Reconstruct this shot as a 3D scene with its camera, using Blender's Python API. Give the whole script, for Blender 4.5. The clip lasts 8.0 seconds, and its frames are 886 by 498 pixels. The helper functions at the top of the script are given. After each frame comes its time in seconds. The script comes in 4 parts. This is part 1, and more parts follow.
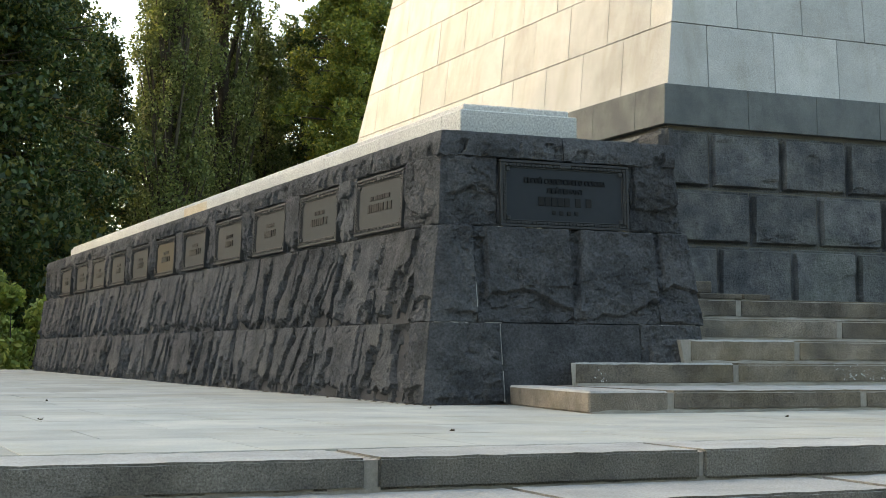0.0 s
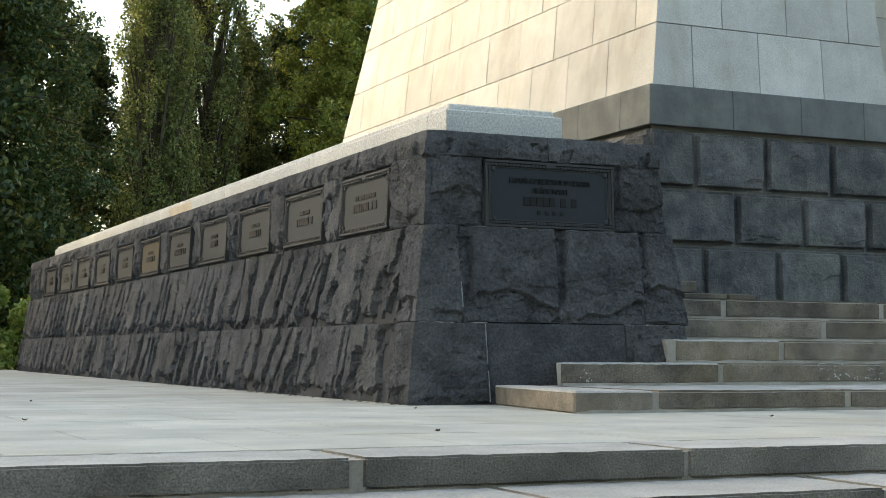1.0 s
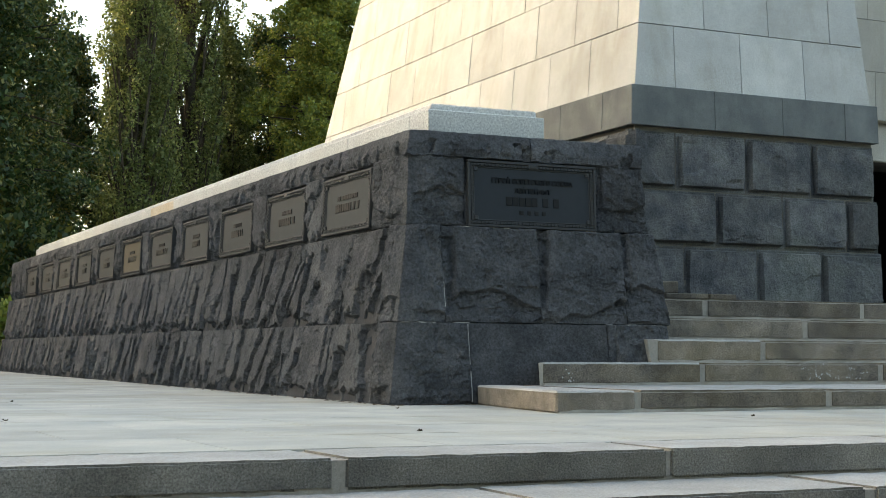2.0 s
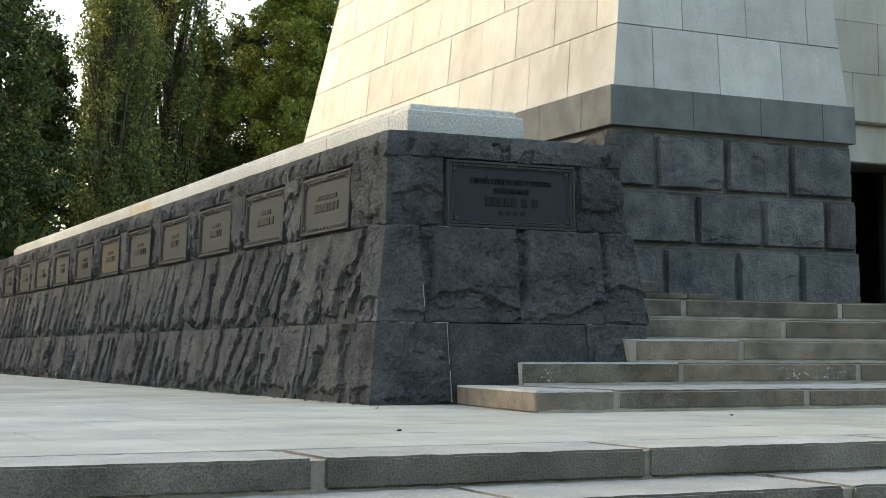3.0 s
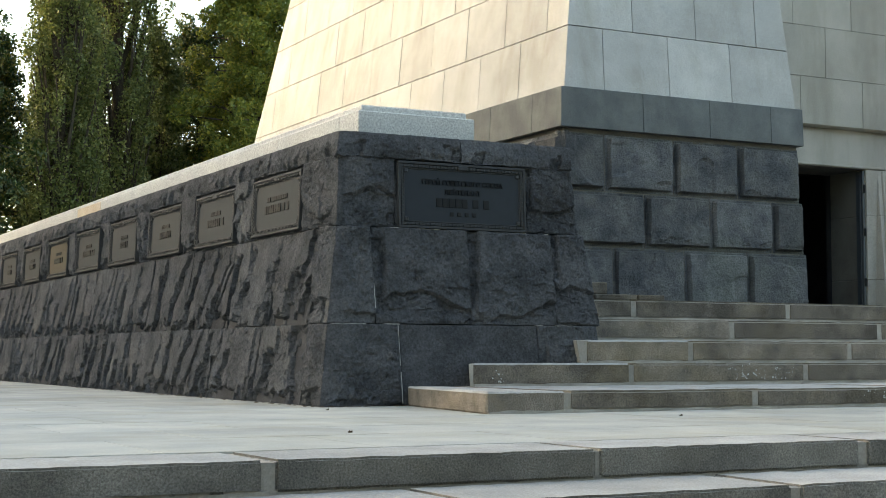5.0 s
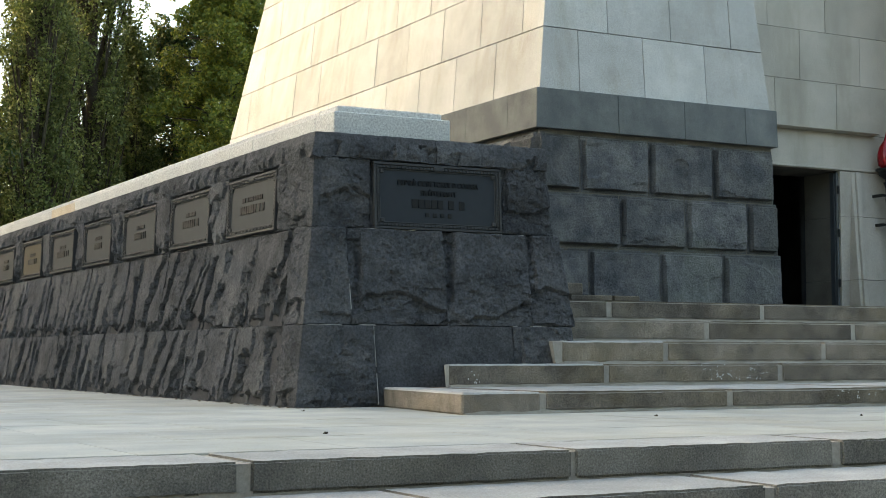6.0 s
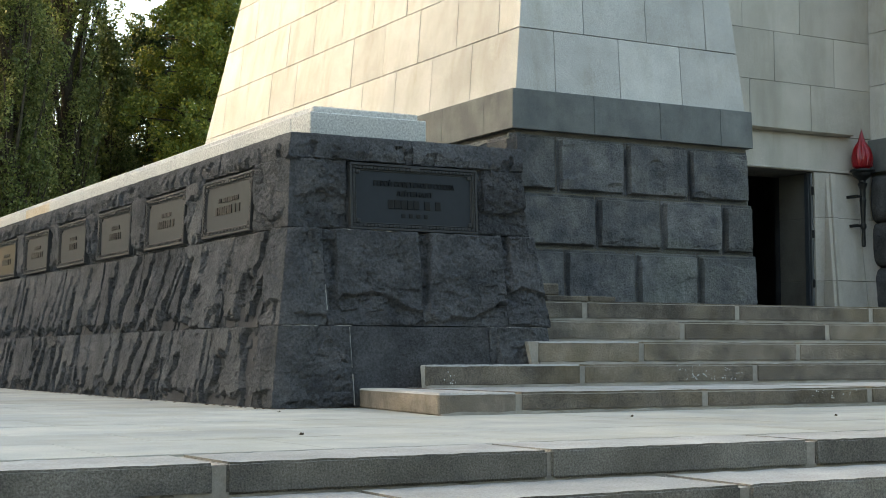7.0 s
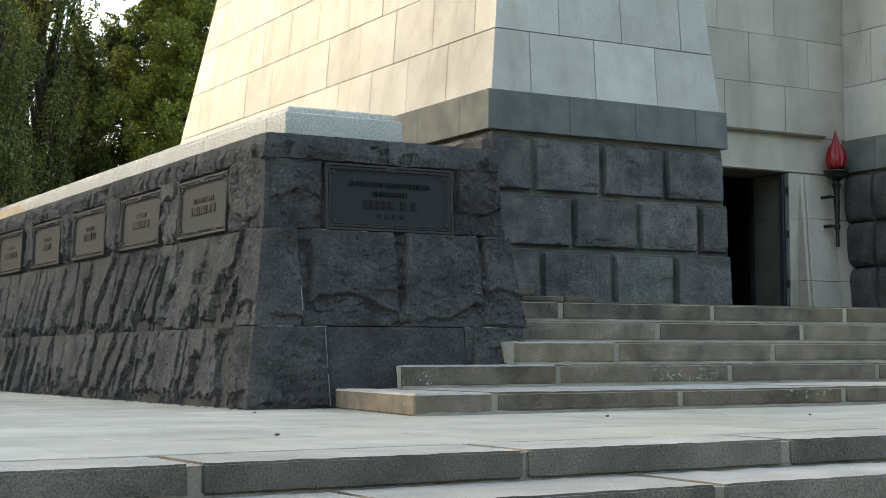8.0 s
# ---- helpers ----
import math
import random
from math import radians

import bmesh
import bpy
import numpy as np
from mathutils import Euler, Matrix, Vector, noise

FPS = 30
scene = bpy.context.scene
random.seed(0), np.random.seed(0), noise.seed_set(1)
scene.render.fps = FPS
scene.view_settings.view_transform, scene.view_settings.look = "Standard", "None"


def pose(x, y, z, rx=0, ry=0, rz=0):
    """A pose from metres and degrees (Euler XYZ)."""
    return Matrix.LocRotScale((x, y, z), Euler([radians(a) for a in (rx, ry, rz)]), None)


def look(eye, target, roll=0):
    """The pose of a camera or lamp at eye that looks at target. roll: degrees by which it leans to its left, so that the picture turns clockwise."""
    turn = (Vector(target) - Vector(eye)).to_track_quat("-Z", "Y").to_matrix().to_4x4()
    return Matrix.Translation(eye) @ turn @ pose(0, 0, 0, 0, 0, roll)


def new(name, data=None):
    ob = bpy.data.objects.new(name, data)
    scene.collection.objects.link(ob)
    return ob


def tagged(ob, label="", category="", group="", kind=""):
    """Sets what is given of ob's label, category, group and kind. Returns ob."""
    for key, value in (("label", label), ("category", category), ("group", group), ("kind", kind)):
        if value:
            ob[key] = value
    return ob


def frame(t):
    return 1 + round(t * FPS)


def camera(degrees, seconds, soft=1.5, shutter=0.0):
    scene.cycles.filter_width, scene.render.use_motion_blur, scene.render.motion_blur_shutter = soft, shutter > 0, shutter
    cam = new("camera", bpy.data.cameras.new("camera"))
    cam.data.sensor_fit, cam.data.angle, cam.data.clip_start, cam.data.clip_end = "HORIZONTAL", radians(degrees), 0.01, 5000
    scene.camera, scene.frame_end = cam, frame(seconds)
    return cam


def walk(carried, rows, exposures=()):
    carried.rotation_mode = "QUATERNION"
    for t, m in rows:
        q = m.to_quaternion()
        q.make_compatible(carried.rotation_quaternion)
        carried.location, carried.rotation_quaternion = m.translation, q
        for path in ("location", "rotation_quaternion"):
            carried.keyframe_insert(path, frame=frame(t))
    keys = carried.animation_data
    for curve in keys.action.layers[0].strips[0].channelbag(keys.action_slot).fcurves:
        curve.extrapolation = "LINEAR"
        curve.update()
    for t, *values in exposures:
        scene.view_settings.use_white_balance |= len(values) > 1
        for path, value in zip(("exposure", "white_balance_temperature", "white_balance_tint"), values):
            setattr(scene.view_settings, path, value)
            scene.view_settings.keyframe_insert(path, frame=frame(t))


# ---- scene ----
cam = camera(33.4, 8.0, soft=0.9)
EYE = 0.414
ROWS = [
    (0.0, 94.040, -0.340, -23.596),
    (0.5, 94.040, -0.320, -23.854),
    (1.0, 94.042, -0.307, -24.162),
    (1.5, 94.044, -0.290, -24.491),
    (3.0, 94.050, -0.202, -25.650),
    (3.5, 94.054, -0.175, -26.092),
    (4.0, 94.062, -0.150, -26.544),
    (4.5, 94.082, -0.108, -27.047),
    (6.0, 94.137, 0.014, -28.486),
    (6.5, 94.153, 0.043, -28.944),
    (7.0, 94.163, 0.080, -29.412),
    (7.5, 94.171, 0.120, -29.872),
    (8.0, 94.176, 0.162, -30.346),
]
walk(cam, [(t, pose(0, 0, EYE, rx, ry, rz)) for t, rx, ry, rz in ROWS], [(0.0, 2.42, 7900, 6), (8.0, 2.42, 7900, 6)])

# ---- light ----
SUN_EL, SUN_AZ = radians(19), radians(-50)      # azimuth from +Y, positive towards +X
world = bpy.data.worlds.new("world")
scene.world = world
world.use_nodes = True
wn = world.node_tree.nodes
sky = wn.new("ShaderNodeTexSky")
sky.sky_type = "NISHITA"
sky.sun_disc = False
sky.sun_elevation, sky.sun_rotation = SUN_EL, SUN_AZ
sky.air_density, sky.dust_density, sky.ozone_density = 1.0, 3.0, 1.0
wn["Background"].inputs["Strength"].default_value = 0.15
world.node_tree.links.new(sky.outputs[0], wn["Background"].inputs[0])
sun = new("sun", bpy.data.lights.new("sun", "SUN"))
sun.data.energy, sun.data.angle, sun.data.color = 0.33, radians(5), (1.0, 0.955, 0.80)
SUN_DIR = Vector((math.sin(SUN_AZ) * math.cos(SUN_EL), math.cos(SUN_AZ) * math.cos(SUN_EL), math.sin(SUN_EL)))
sun.matrix_world = look(SUN_DIR * 60, (0, 0, 0))


# ---- materials ----
def nodes_of(name):
    m = bpy.data.materials.new(name)
    m.use_nodes = True
    return m, m.node_tree.nodes, m.node_tree.links


def stone_mat(name, base, dark, stain=(0.5, 0.5, 0.5), stain_amount=0.25, grain=90.0, grain_amount=0.3, blotch=1.2,
              rough=0.85, bump=0.3, vary=0.12, streak=False):
    """Stone: blotches, fine grain, stains and relief at true size; each piece a little lighter or darker."""
    m, n, l = nodes_of(name)
    b = n["Principled BSDF"]
    pos = n.new("ShaderNodeNewGeometry").outputs["Position"]

    def tex(scale, detail=4, rough_=0.6, vec=pos):
        t = n.new("ShaderNodeTexNoise")
        t.inputs["Scale"].default_value, t.inputs["Detail"].default_value, t.inputs["Roughness"].default_value = scale, detail, rough_
        l.new(vec, t.inputs["Vector"])
        return t.outputs["Fac"]

    def ramp(fac, lo, hi):
        r = n.new("ShaderNodeMapRange")
        r.inputs[1].default_value, r.inputs[2].default_value = lo, hi
        l.new(fac, r.inputs[0])
        return r.outputs[0]

    def mix(fac, a, c, kind="MIX"):
        x = n.new("ShaderNodeMix")
        x.data_type, x.blend_type = "RGBA", kind
        for i, v in ((0, fac), (6, a), (7, c)):
            if hasattr(v, "is_linked"):
                l.new(v, x.inputs[i])
            else:
                x.inputs[i].default_value = v if i == 0 else (*v, 1)
        return x.outputs[2]

    col = mix(ramp(tex(blotch, 5), 0.35, 0.68), dark, base)
    svec = pos
    if streak:
        mp = n.new("ShaderNodeMapping")
        mp.inputs["Scale"].default_value = (2.6, 2.6, 0.55)
        l.new(pos, mp.inputs["Vector"])
        svec = mp.outputs[0]
    sfac = n.new("ShaderNodeMath")
    sfac.operation = "MULTIPLY"
    sfac.inputs[1].default_value = stain_amount
    l.new(ramp(tex(0.9 if not streak else 1.0, 6, 0.65, svec), 0.48, 0.72), sfac.inputs[0])
    col = mix(sfac.outputs[0], col, stain)
    g = ramp(tex(grain, 2, 0.7), 0.25, 0.75)
    gm = n.new("ShaderNodeMapRange")
    gm.inputs[3].default_value, gm.inputs[4].default_value = 1 - grain_amount, 1 + grain_amount
    l.new(g, gm.inputs[0])
    info = n.new("ShaderNodeObjectInfo")
    rv = n.new("ShaderNodeMapRange")
    rv.inputs[3].default_value, rv.inputs[4].default_value = 1 - vary, 1 + vary
    l.new(info.outputs["Random"], rv.inputs[0])
    mul = n.new("ShaderNodeMath")
    mul.operation = "MULTIPLY"
    l.new(gm.outputs[0], mul.inputs[0])
    l.new(rv.outputs[0], mul.inputs[1])
    sc = n.new("ShaderNodeVectorMath")
    sc.operation = "SCALE"
    l.new(col, sc.inputs[0])
    l.new(mul.outputs[0], sc.inputs["Scale"])
    l.new(sc.outputs[0], b.inputs["Base Color"])
    b.inputs["Roughness"].default_value = rough
    b.inputs["Specular IOR Level"].default_value = 0.15
    bp = n.new("ShaderNodeBump")
    bp.inputs["Strength"].default_value, bp.inputs["Distance"].default_value = bump, 0.03
    add = n.new("ShaderNodeMath")
    l.new(tex(grain * 0.6, 6, 0.75), add.inputs[0])
    l.new(tex(13.0, 6, 0.7), add.inputs[1])
    l.new(add.outputs[0], bp.inputs["Height"])
    l.new(bp.outputs[0], b.inputs["Normal"])
    return m


def plain_mat(name, col, rough=0.5, metal=0.0, noise_amount=0.15, scale=25.0):
    m, n, l = nodes_of(name)
    b = n["Principled BSDF"]
    t = n.new("ShaderNodeTexNoise")
    t.inputs["Scale"].default_value, t.inputs["Detail"].default_value = scale, 4
    l.new(n.new("ShaderNodeNewGeometry").outputs["Position"], t.inputs["Vector"])
    r = n.new("ShaderNodeMapRange")
    r.inputs[3].default_value, r.inputs[4].default_value = 1 - noise_amount, 1 + noise_amount
    l.new(t.outputs["Fac"], r.inputs[0])
    s = n.new("ShaderNodeVectorMath")
    s.operation = "SCALE"
    s.inputs[0].default_value = col
    l.new(r.outputs[0], s.inputs["Scale"])
    l.new(s.outputs[0], b.inputs["Base Color"])
    b.inputs["Roughness"].default_value, b.inputs["Metallic"].default_value = rough, metal
    b.inputs["Specular IOR Level"].default_value = 0.5 if rough < 0.45 else 0.15
    bp = n.new("ShaderNodeBump")
    bp.inputs["Strength"].default_value, bp.inputs["Distance"].default_value = 0.15, 0.004
    l.new(t.outputs["Fac"], bp.inputs["Height"])
    l.new(bp.outputs[0], b.inputs["Normal"])
    return m


def leaf_mat(name, a, c, d):
    """Leaves, each with a colour of its own between three, letting some light through."""
    m, n, l = nodes_of(name)
    geo = n.new("ShaderNodeNewGeometry")
    r = n.new("ShaderNodeValToRGB")
    e = r.color_ramp.elements
    e[0].color, e[1].color = (*a, 1), (*d, 1)
    k = e.new(0.6)
    k.color = (*c, 1)
    l.new(geo.outputs["Random Per Island"], r.inputs[0])
    b = n["Principled BSDF"]
    b.inputs["Roughness"].default_value = 0.55
    l.new(r.outputs[0], b.inputs["Base Color"])
    tr = n.new("ShaderNodeBsdfTranslucent")
    l.new(r.outputs[0], tr.inputs[0])
    mx = n.new("ShaderNodeMixShader")
    mx.inputs[0].default_value = 0.36
    l.new(b.outputs[0], mx.inputs[1])
    l.new(tr.outputs[0], mx.inputs[2])
    l.new(mx.outputs[0], n["Material Output"].inputs[0])
    return m


BASALT = stone_mat("dark_rock", (0.103, 0.106, 0.110), (0.048, 0.051, 0.055), (0.13, 0.132, 0.128), 0.35, 45, 0.42, 3.2, 0.85, 1.0, 0.16)
BASALT_RUST = stone_mat("dark_ashlar", (0.165, 0.168, 0.165), (0.078, 0.084, 0.090), (0.17, 0.185, 0.155), 0.55, 48, 0.28, 3.4, 0.85, 1.0, 0.34)
BAND = stone_mat("band_stone", (0.185, 0.196, 0.188), (0.118, 0.128, 0.128), (0.095, 0.105, 0.10), 0.6, 90, 0.2, 2.6, 0.75, 0.25, 0.24, True)
ASHLAR = stone_mat("pale_ashlar", (0.485, 0.48, 0.446), (0.383, 0.378, 0.349), (0.27, 0.24, 0.17), 0.5, 75, 0.28, 1.5, 0.8, 0.2, 0.12, True)
RECESS = stone_mat("beige_ashlar", (0.50, 0.465, 0.40), (0.41, 0.38, 0.325), (0.27, 0.24, 0.18), 0.45, 70, 0.18, 1.5, 0.8, 0.2, 0.1, True)
KERB = stone_mat("pale_granite", (0.54, 0.54, 0.505), (0.45, 0.452, 0.435), (0.36, 0.34, 0.29), 0.25, 55, 0.4, 1.5, 0.75, 0.15, 0.05)
KERB_STAINED = stone_mat("stained_granite", (0.60, 0.53, 0.42), (0.50, 0.41, 0.29), (0.36, 0.25, 0.14), 0.6, 75, 0.28, 1.5, 0.75, 0.15, 0.05)
PAVING = stone_mat("paving", (0.425, 0.415, 0.36), (0.31, 0.318, 0.292), (0.27, 0.245, 0.17), 0.5, 90, 0.16, 1.5, 0.75, 0.12, 0.1)
TREAD = stone_mat("pale_tread", (0.41, 0.40, 0.37), (0.29, 0.285, 0.265), (0.24, 0.23, 0.2), 0.4, 75, 0.25, 2.0, 0.85, 0.25, 0.08)
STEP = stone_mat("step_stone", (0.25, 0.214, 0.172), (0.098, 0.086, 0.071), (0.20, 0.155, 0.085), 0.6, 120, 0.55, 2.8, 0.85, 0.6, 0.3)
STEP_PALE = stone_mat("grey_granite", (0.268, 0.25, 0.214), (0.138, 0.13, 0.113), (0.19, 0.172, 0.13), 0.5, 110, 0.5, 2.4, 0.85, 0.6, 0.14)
MORTAR = stone_mat("mortar", (0.43, 0.395, 0.34), (0.28, 0.255, 0.215), (0.25, 0.24, 0.22), 0.3, 60, 0.15, 3.0, 0.9, 0.3, 0.0)
JOINT = stone_mat("dark_joint", (0.17, 0.16, 0.14), (0.11, 0.105, 0.095), (0.1, 0.1, 0.1), 0.3, 60, 0.15, 3.0, 0.9, 0.3, 0.0)
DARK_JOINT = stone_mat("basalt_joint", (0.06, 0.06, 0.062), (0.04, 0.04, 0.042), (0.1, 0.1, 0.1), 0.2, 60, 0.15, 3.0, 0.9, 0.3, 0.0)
DARK_BED = stone_mat("joint_sand", (0.20, 0.195, 0.18), (0.14, 0.138, 0.13), (0.1, 0.1, 0.1), 0.3, 60, 0.15, 3.0, 0.9, 0.3, 0.0)
SOIL = stone_mat("soil", (0.06, 0.075, 0.03), (0.035, 0.045, 0.018), (0.07, 0.055, 0.03), 0.5, 20, 0.3, 0.4, 0.95, 0.5, 0.0)
BRONZE = plain_mat("bronze_plate", (0.025, 0.030, 0.035), 0.5, 0.0, 0.12, 14)
BRONZE_PALE = plain_mat("weathered_plate", (0.036, 0.042, 0.044), 0.65, 0.0, 0.12, 14)
BRONZE_WARM = plain_mat("yellowed_plate", (0.066, 0.058, 0.040), 0.65, 0.0, 0.12, 14)
BRONZE_RIM = plain_mat("bronze_rim", (0.040, 0.042, 0.043), 0.55, 0.0, 0.25, 30)
LETTER = plain_mat("letter_bronze", (0.012, 0.0125, 0.013), 0.55, 0.0, 0.1, 30)
IRON = plain_mat("black_iron", (0.02, 0.022, 0.022), 0.4, 0.5, 0.2, 30)
RED = plain_mat("red_glass", (0.24, 0.003, 0.008), 0.28, 0.0, 0.2, 12)
# door reveal, its colour darkened for the shade of the passage
SHADED_REVEAL = stone_mat("shaded_reveal", (0.20, 0.19, 0.165), (0.13, 0.122, 0.105), (0.08, 0.075, 0.065), 0.5, 60, 0.15, 1.8, 0.9, 0.15, 0.05)
LIME = plain_mat("lime", (0.55, 0.55, 0.52), 0.9, 0.0, 0.2, 60)
DOORWOOD = plain_mat("dark_door", (0.05, 0.06, 0.07), 0.4, 0.0, 0.2, 10)
BARK = stone_mat("bark", (0.075, 0.06, 0.045), (0.035, 0.028, 0.02), (0.09, 0.09, 0.06), 0.4, 25, 0.3, 3.0, 0.95, 0.8, 0.1)
DEAD_LEAF = plain_mat("dead_leaf", (0.07, 0.05, 0.03), 0.8, 0.0, 0.3, 60)
LEAF_DARK = leaf_mat("leaf_dark", (0.018, 0.036, 0.009), (0.046, 0.082, 0.017), (0.17, 0.15, 0.028))
LEAF_POPLAR = leaf_mat("leaf_poplar", (0.060, 0.084, 0.020), (0.115, 0.142, 0.034), (0.24, 0.25, 0.075))
LEAF_YELLOW = leaf_mat("leaf_yellow", (0.085, 0.12, 0.017), (0.165, 0.195, 0.027), (0.30, 0.28, 0.037))
LEAF_BUSH = leaf_mat("leaf_bush", (0.13, 0.18, 0.035), (0.22, 0.28, 0.05), (0.36, 0.36, 0.08))


# ---- mesh helpers ----
def mesh_from(name, verts, faces, mat, smooth=False):
    me = bpy.data.meshes.new(name)
    me.from_pydata([tuple(map(float, v)) for v in verts], [], [tuple(map(int, f)) for f in faces])
    me.materials.append(mat)
    if smooth:
        me.shade_smooth()
    me.update()
    return me


def part_mesh(name, me, parent, label=""):
    ob = new(name, me)
    ob.parent = parent
    if label:
        ob["label"] = label
    return ob


def part(name, bm, mat, parent, label="", smooth=False):
    me = bpy.data.meshes.new(name)
    bm.normal_update()
    bm.to_mesh(me)
    bm.free()
    me.materials.append(mat)
    if smooth:
        me.shade_smooth()
    return part_mesh(name, me, parent, label)


def thing(name, label, category, group="", kind="", at=(0, 0, 0)):
    ob = new(name)
    ob.empty_display_size = 0.2
    ob.location = at
    return tagged(ob, label, category, group, kind)


def box(bm, x0, x1, y0, y1, z0, z1, bev=0.0, seg=1):
    vs = [bm.verts.new((x, y, z)) for x in (x0, x1) for y in (y0, y1) for z in (z0, z1)]
    for f in ((0, 1, 3, 2), (4, 6, 7, 5), (0, 4, 5, 1), (2, 3, 7, 6), (0, 2, 6, 4), (1, 5, 7, 3)):
        bm.faces.new([vs[i] for i in f])
    if bev:
        es = {e for v in vs for e in v.link_edges}
        bmesh.ops.bevel(bm, geom=list(es), offset=bev, segments=seg, affect="EDGES", clamp_overlap=True)
    return bm


def hexa(bm, lo, hi, bev=0.0):
    """A block from four lower and four upper corners, both anticlockwise from above."""
    vs = [bm.verts.new(c) for c in (*lo, *hi)]
    for f in ((3, 2, 1, 0), (4, 5, 6, 7), (0, 1, 5, 4), (1, 2, 6, 5), (2, 3, 7, 6), (3, 0, 4, 7)):
        bm.faces.new([vs[i] for i in f])
    if bev:
        bmesh.ops.bevel(bm, geom=list({e for v in vs for e in v.link_edges}), offset=bev, segments=1, affect="EDGES", clamp_overlap=True)
    return bm


def lathe(bm, rings, at=(0, 0, 0), n=16, jag=None):
    loops = []
    for i, (r, z) in enumerate(rings):
        loops.append([bm.verts.new((at[0] + (r if jag is None else r * jag(k, i)) * math.cos(2 * math.pi * k / n),
                                    at[1] + (r if jag is None else r * jag(k, i)) * math.sin(2 * math.pi * k / n), at[2] + z)) for k in range(n)])
    for a, b in zip(loops, loops[1:]):
        for k in range(n):
            bm.faces.new((a[k], a[(k + 1) % n], b[(k + 1) % n], b[k]))
    bm.faces.new(loops[0][::-1])
    bm.faces.new(loops[-1])
    return bm


def tube(bm, pts, radii, n=8):
    """A tapered round limb along points."""
    loops = []
    for i, p in enumerate(pts):
        a = Vector(pts[max(i - 1, 0)])
        b = Vector(pts[min(i + 1, len(pts) - 1)])
        q = (b - a).to_track_quat("Z", "Y")
        loops.append([bm.verts.new(Vector(p) + q @ Vector((radii[i] * math.cos(2 * math.pi * k / n), radii[i] * math.sin(2 * math.pi * k / n), 0))) for k in range(n)])
    for a, b in zip(loops, loops[1:]):
        for k in range(n):
            bm.faces.new((a[k], a[(k + 1) % n], b[(k + 1) % n], b[k]))
    bm.faces.new(loops[-1])
    return bm


def step_block(bm, parent, upward=0.6, stone=None):
    """A step stone: faces turned up beyond a limit are pale, the riser stays dark."""
    long_edges = [e for e in bm.edges if abs(e.verts[0].co.x - e.verts[1].co.x) > 0.3]
    if long_edges:
        bmesh.ops.subdivide_edges(bm, edges=long_edges, cuts=24, use_grid_fill=True)
        for v in bm.verts:                        # worn, uneven arrises
            p = v.co * 15
            v.co += Vector((noise.noise(p), -abs(noise.noise(p + Vector((9, 4, 1)))), noise.noise(p + Vector((3, 7, 5))))) * 0.005
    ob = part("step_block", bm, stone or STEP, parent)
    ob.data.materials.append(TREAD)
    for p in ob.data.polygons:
        p.material_index = int(p.normal.z > upward)
    return ob


# ---- rock faces ----
def rnd(ix, iy, seed):
    h = np.sin(ix * 127.1 + iy * 311.7 + seed * 74.7) * 43758.5453
    return h - np.floor(h)


def vnoise(x, y, seed):
    ix, iy = np.floor(x), np.floor(y)
    fx, fy = x - ix, y - iy
    fx, fy = fx * fx * (3 - 2 * fx), fy * fy * (3 - 2 * fy)
    a, b, c, d = rnd(ix, iy, seed), rnd(ix + 1, iy, seed), rnd(ix, iy + 1, seed), rnd(ix + 1, iy + 1, seed)
    return (a * (1 - fx) + b * fx) * (1 - fy) + (c * (1 - fx) + d * fx) * fy - 0.5


def fbm(x, y, seed, octaves=4):
    return sum(vnoise(x * 2 ** o, y * 2 ** o, seed + o) * 0.5 ** o for o in range(octaves))


def cells(x, y, seed):
    """For each place: the offsets to its nearest cell point and two random numbers of that cell."""
    best = np.full(x.shape, 1e9)
    out = [np.zeros(x.shape) for _ in range(5)]
    for di in (-1, 0, 1):
        for dj in (-1, 0, 1):
            ix, iy = np.floor(x) + di, np.floor(y) + dj
            px, py = ix + 0.15 + 0.7 * rnd(ix, iy, seed), iy + 0.15 + 0.7 * rnd(ix, iy, seed + 3)
            d = (x - px) ** 2 + (y - py) ** 2
            m = d < best
            best = np.where(m, d, best)
            for k, v in enumerate((x - px, y - py, rnd(ix, iy, seed + 7), rnd(ix, iy, seed + 11), rnd(ix, iy, seed + 17))):
                out[k] = np.where(m, v, out[k])
    return out


def flakes(u, v, w, seed):
    """Small chipped facets over the whole face."""
    x, y, a, b, c = cells(u / 0.075 + 3 * w, v / 0.06 + 3 * w, seed + 61)
    on = np.clip((vnoise(u * 5, v * 5, seed + 63) + 0.15) / 0.1, 0.15, 1)
    return on * (0.016 * (a - 0.5) + 0.022 * x * (b - 0.5) + 0.026 * y * (c - 0.5)) + 0.012 * fbm(u * 22, v * 22, seed + 12, 2)


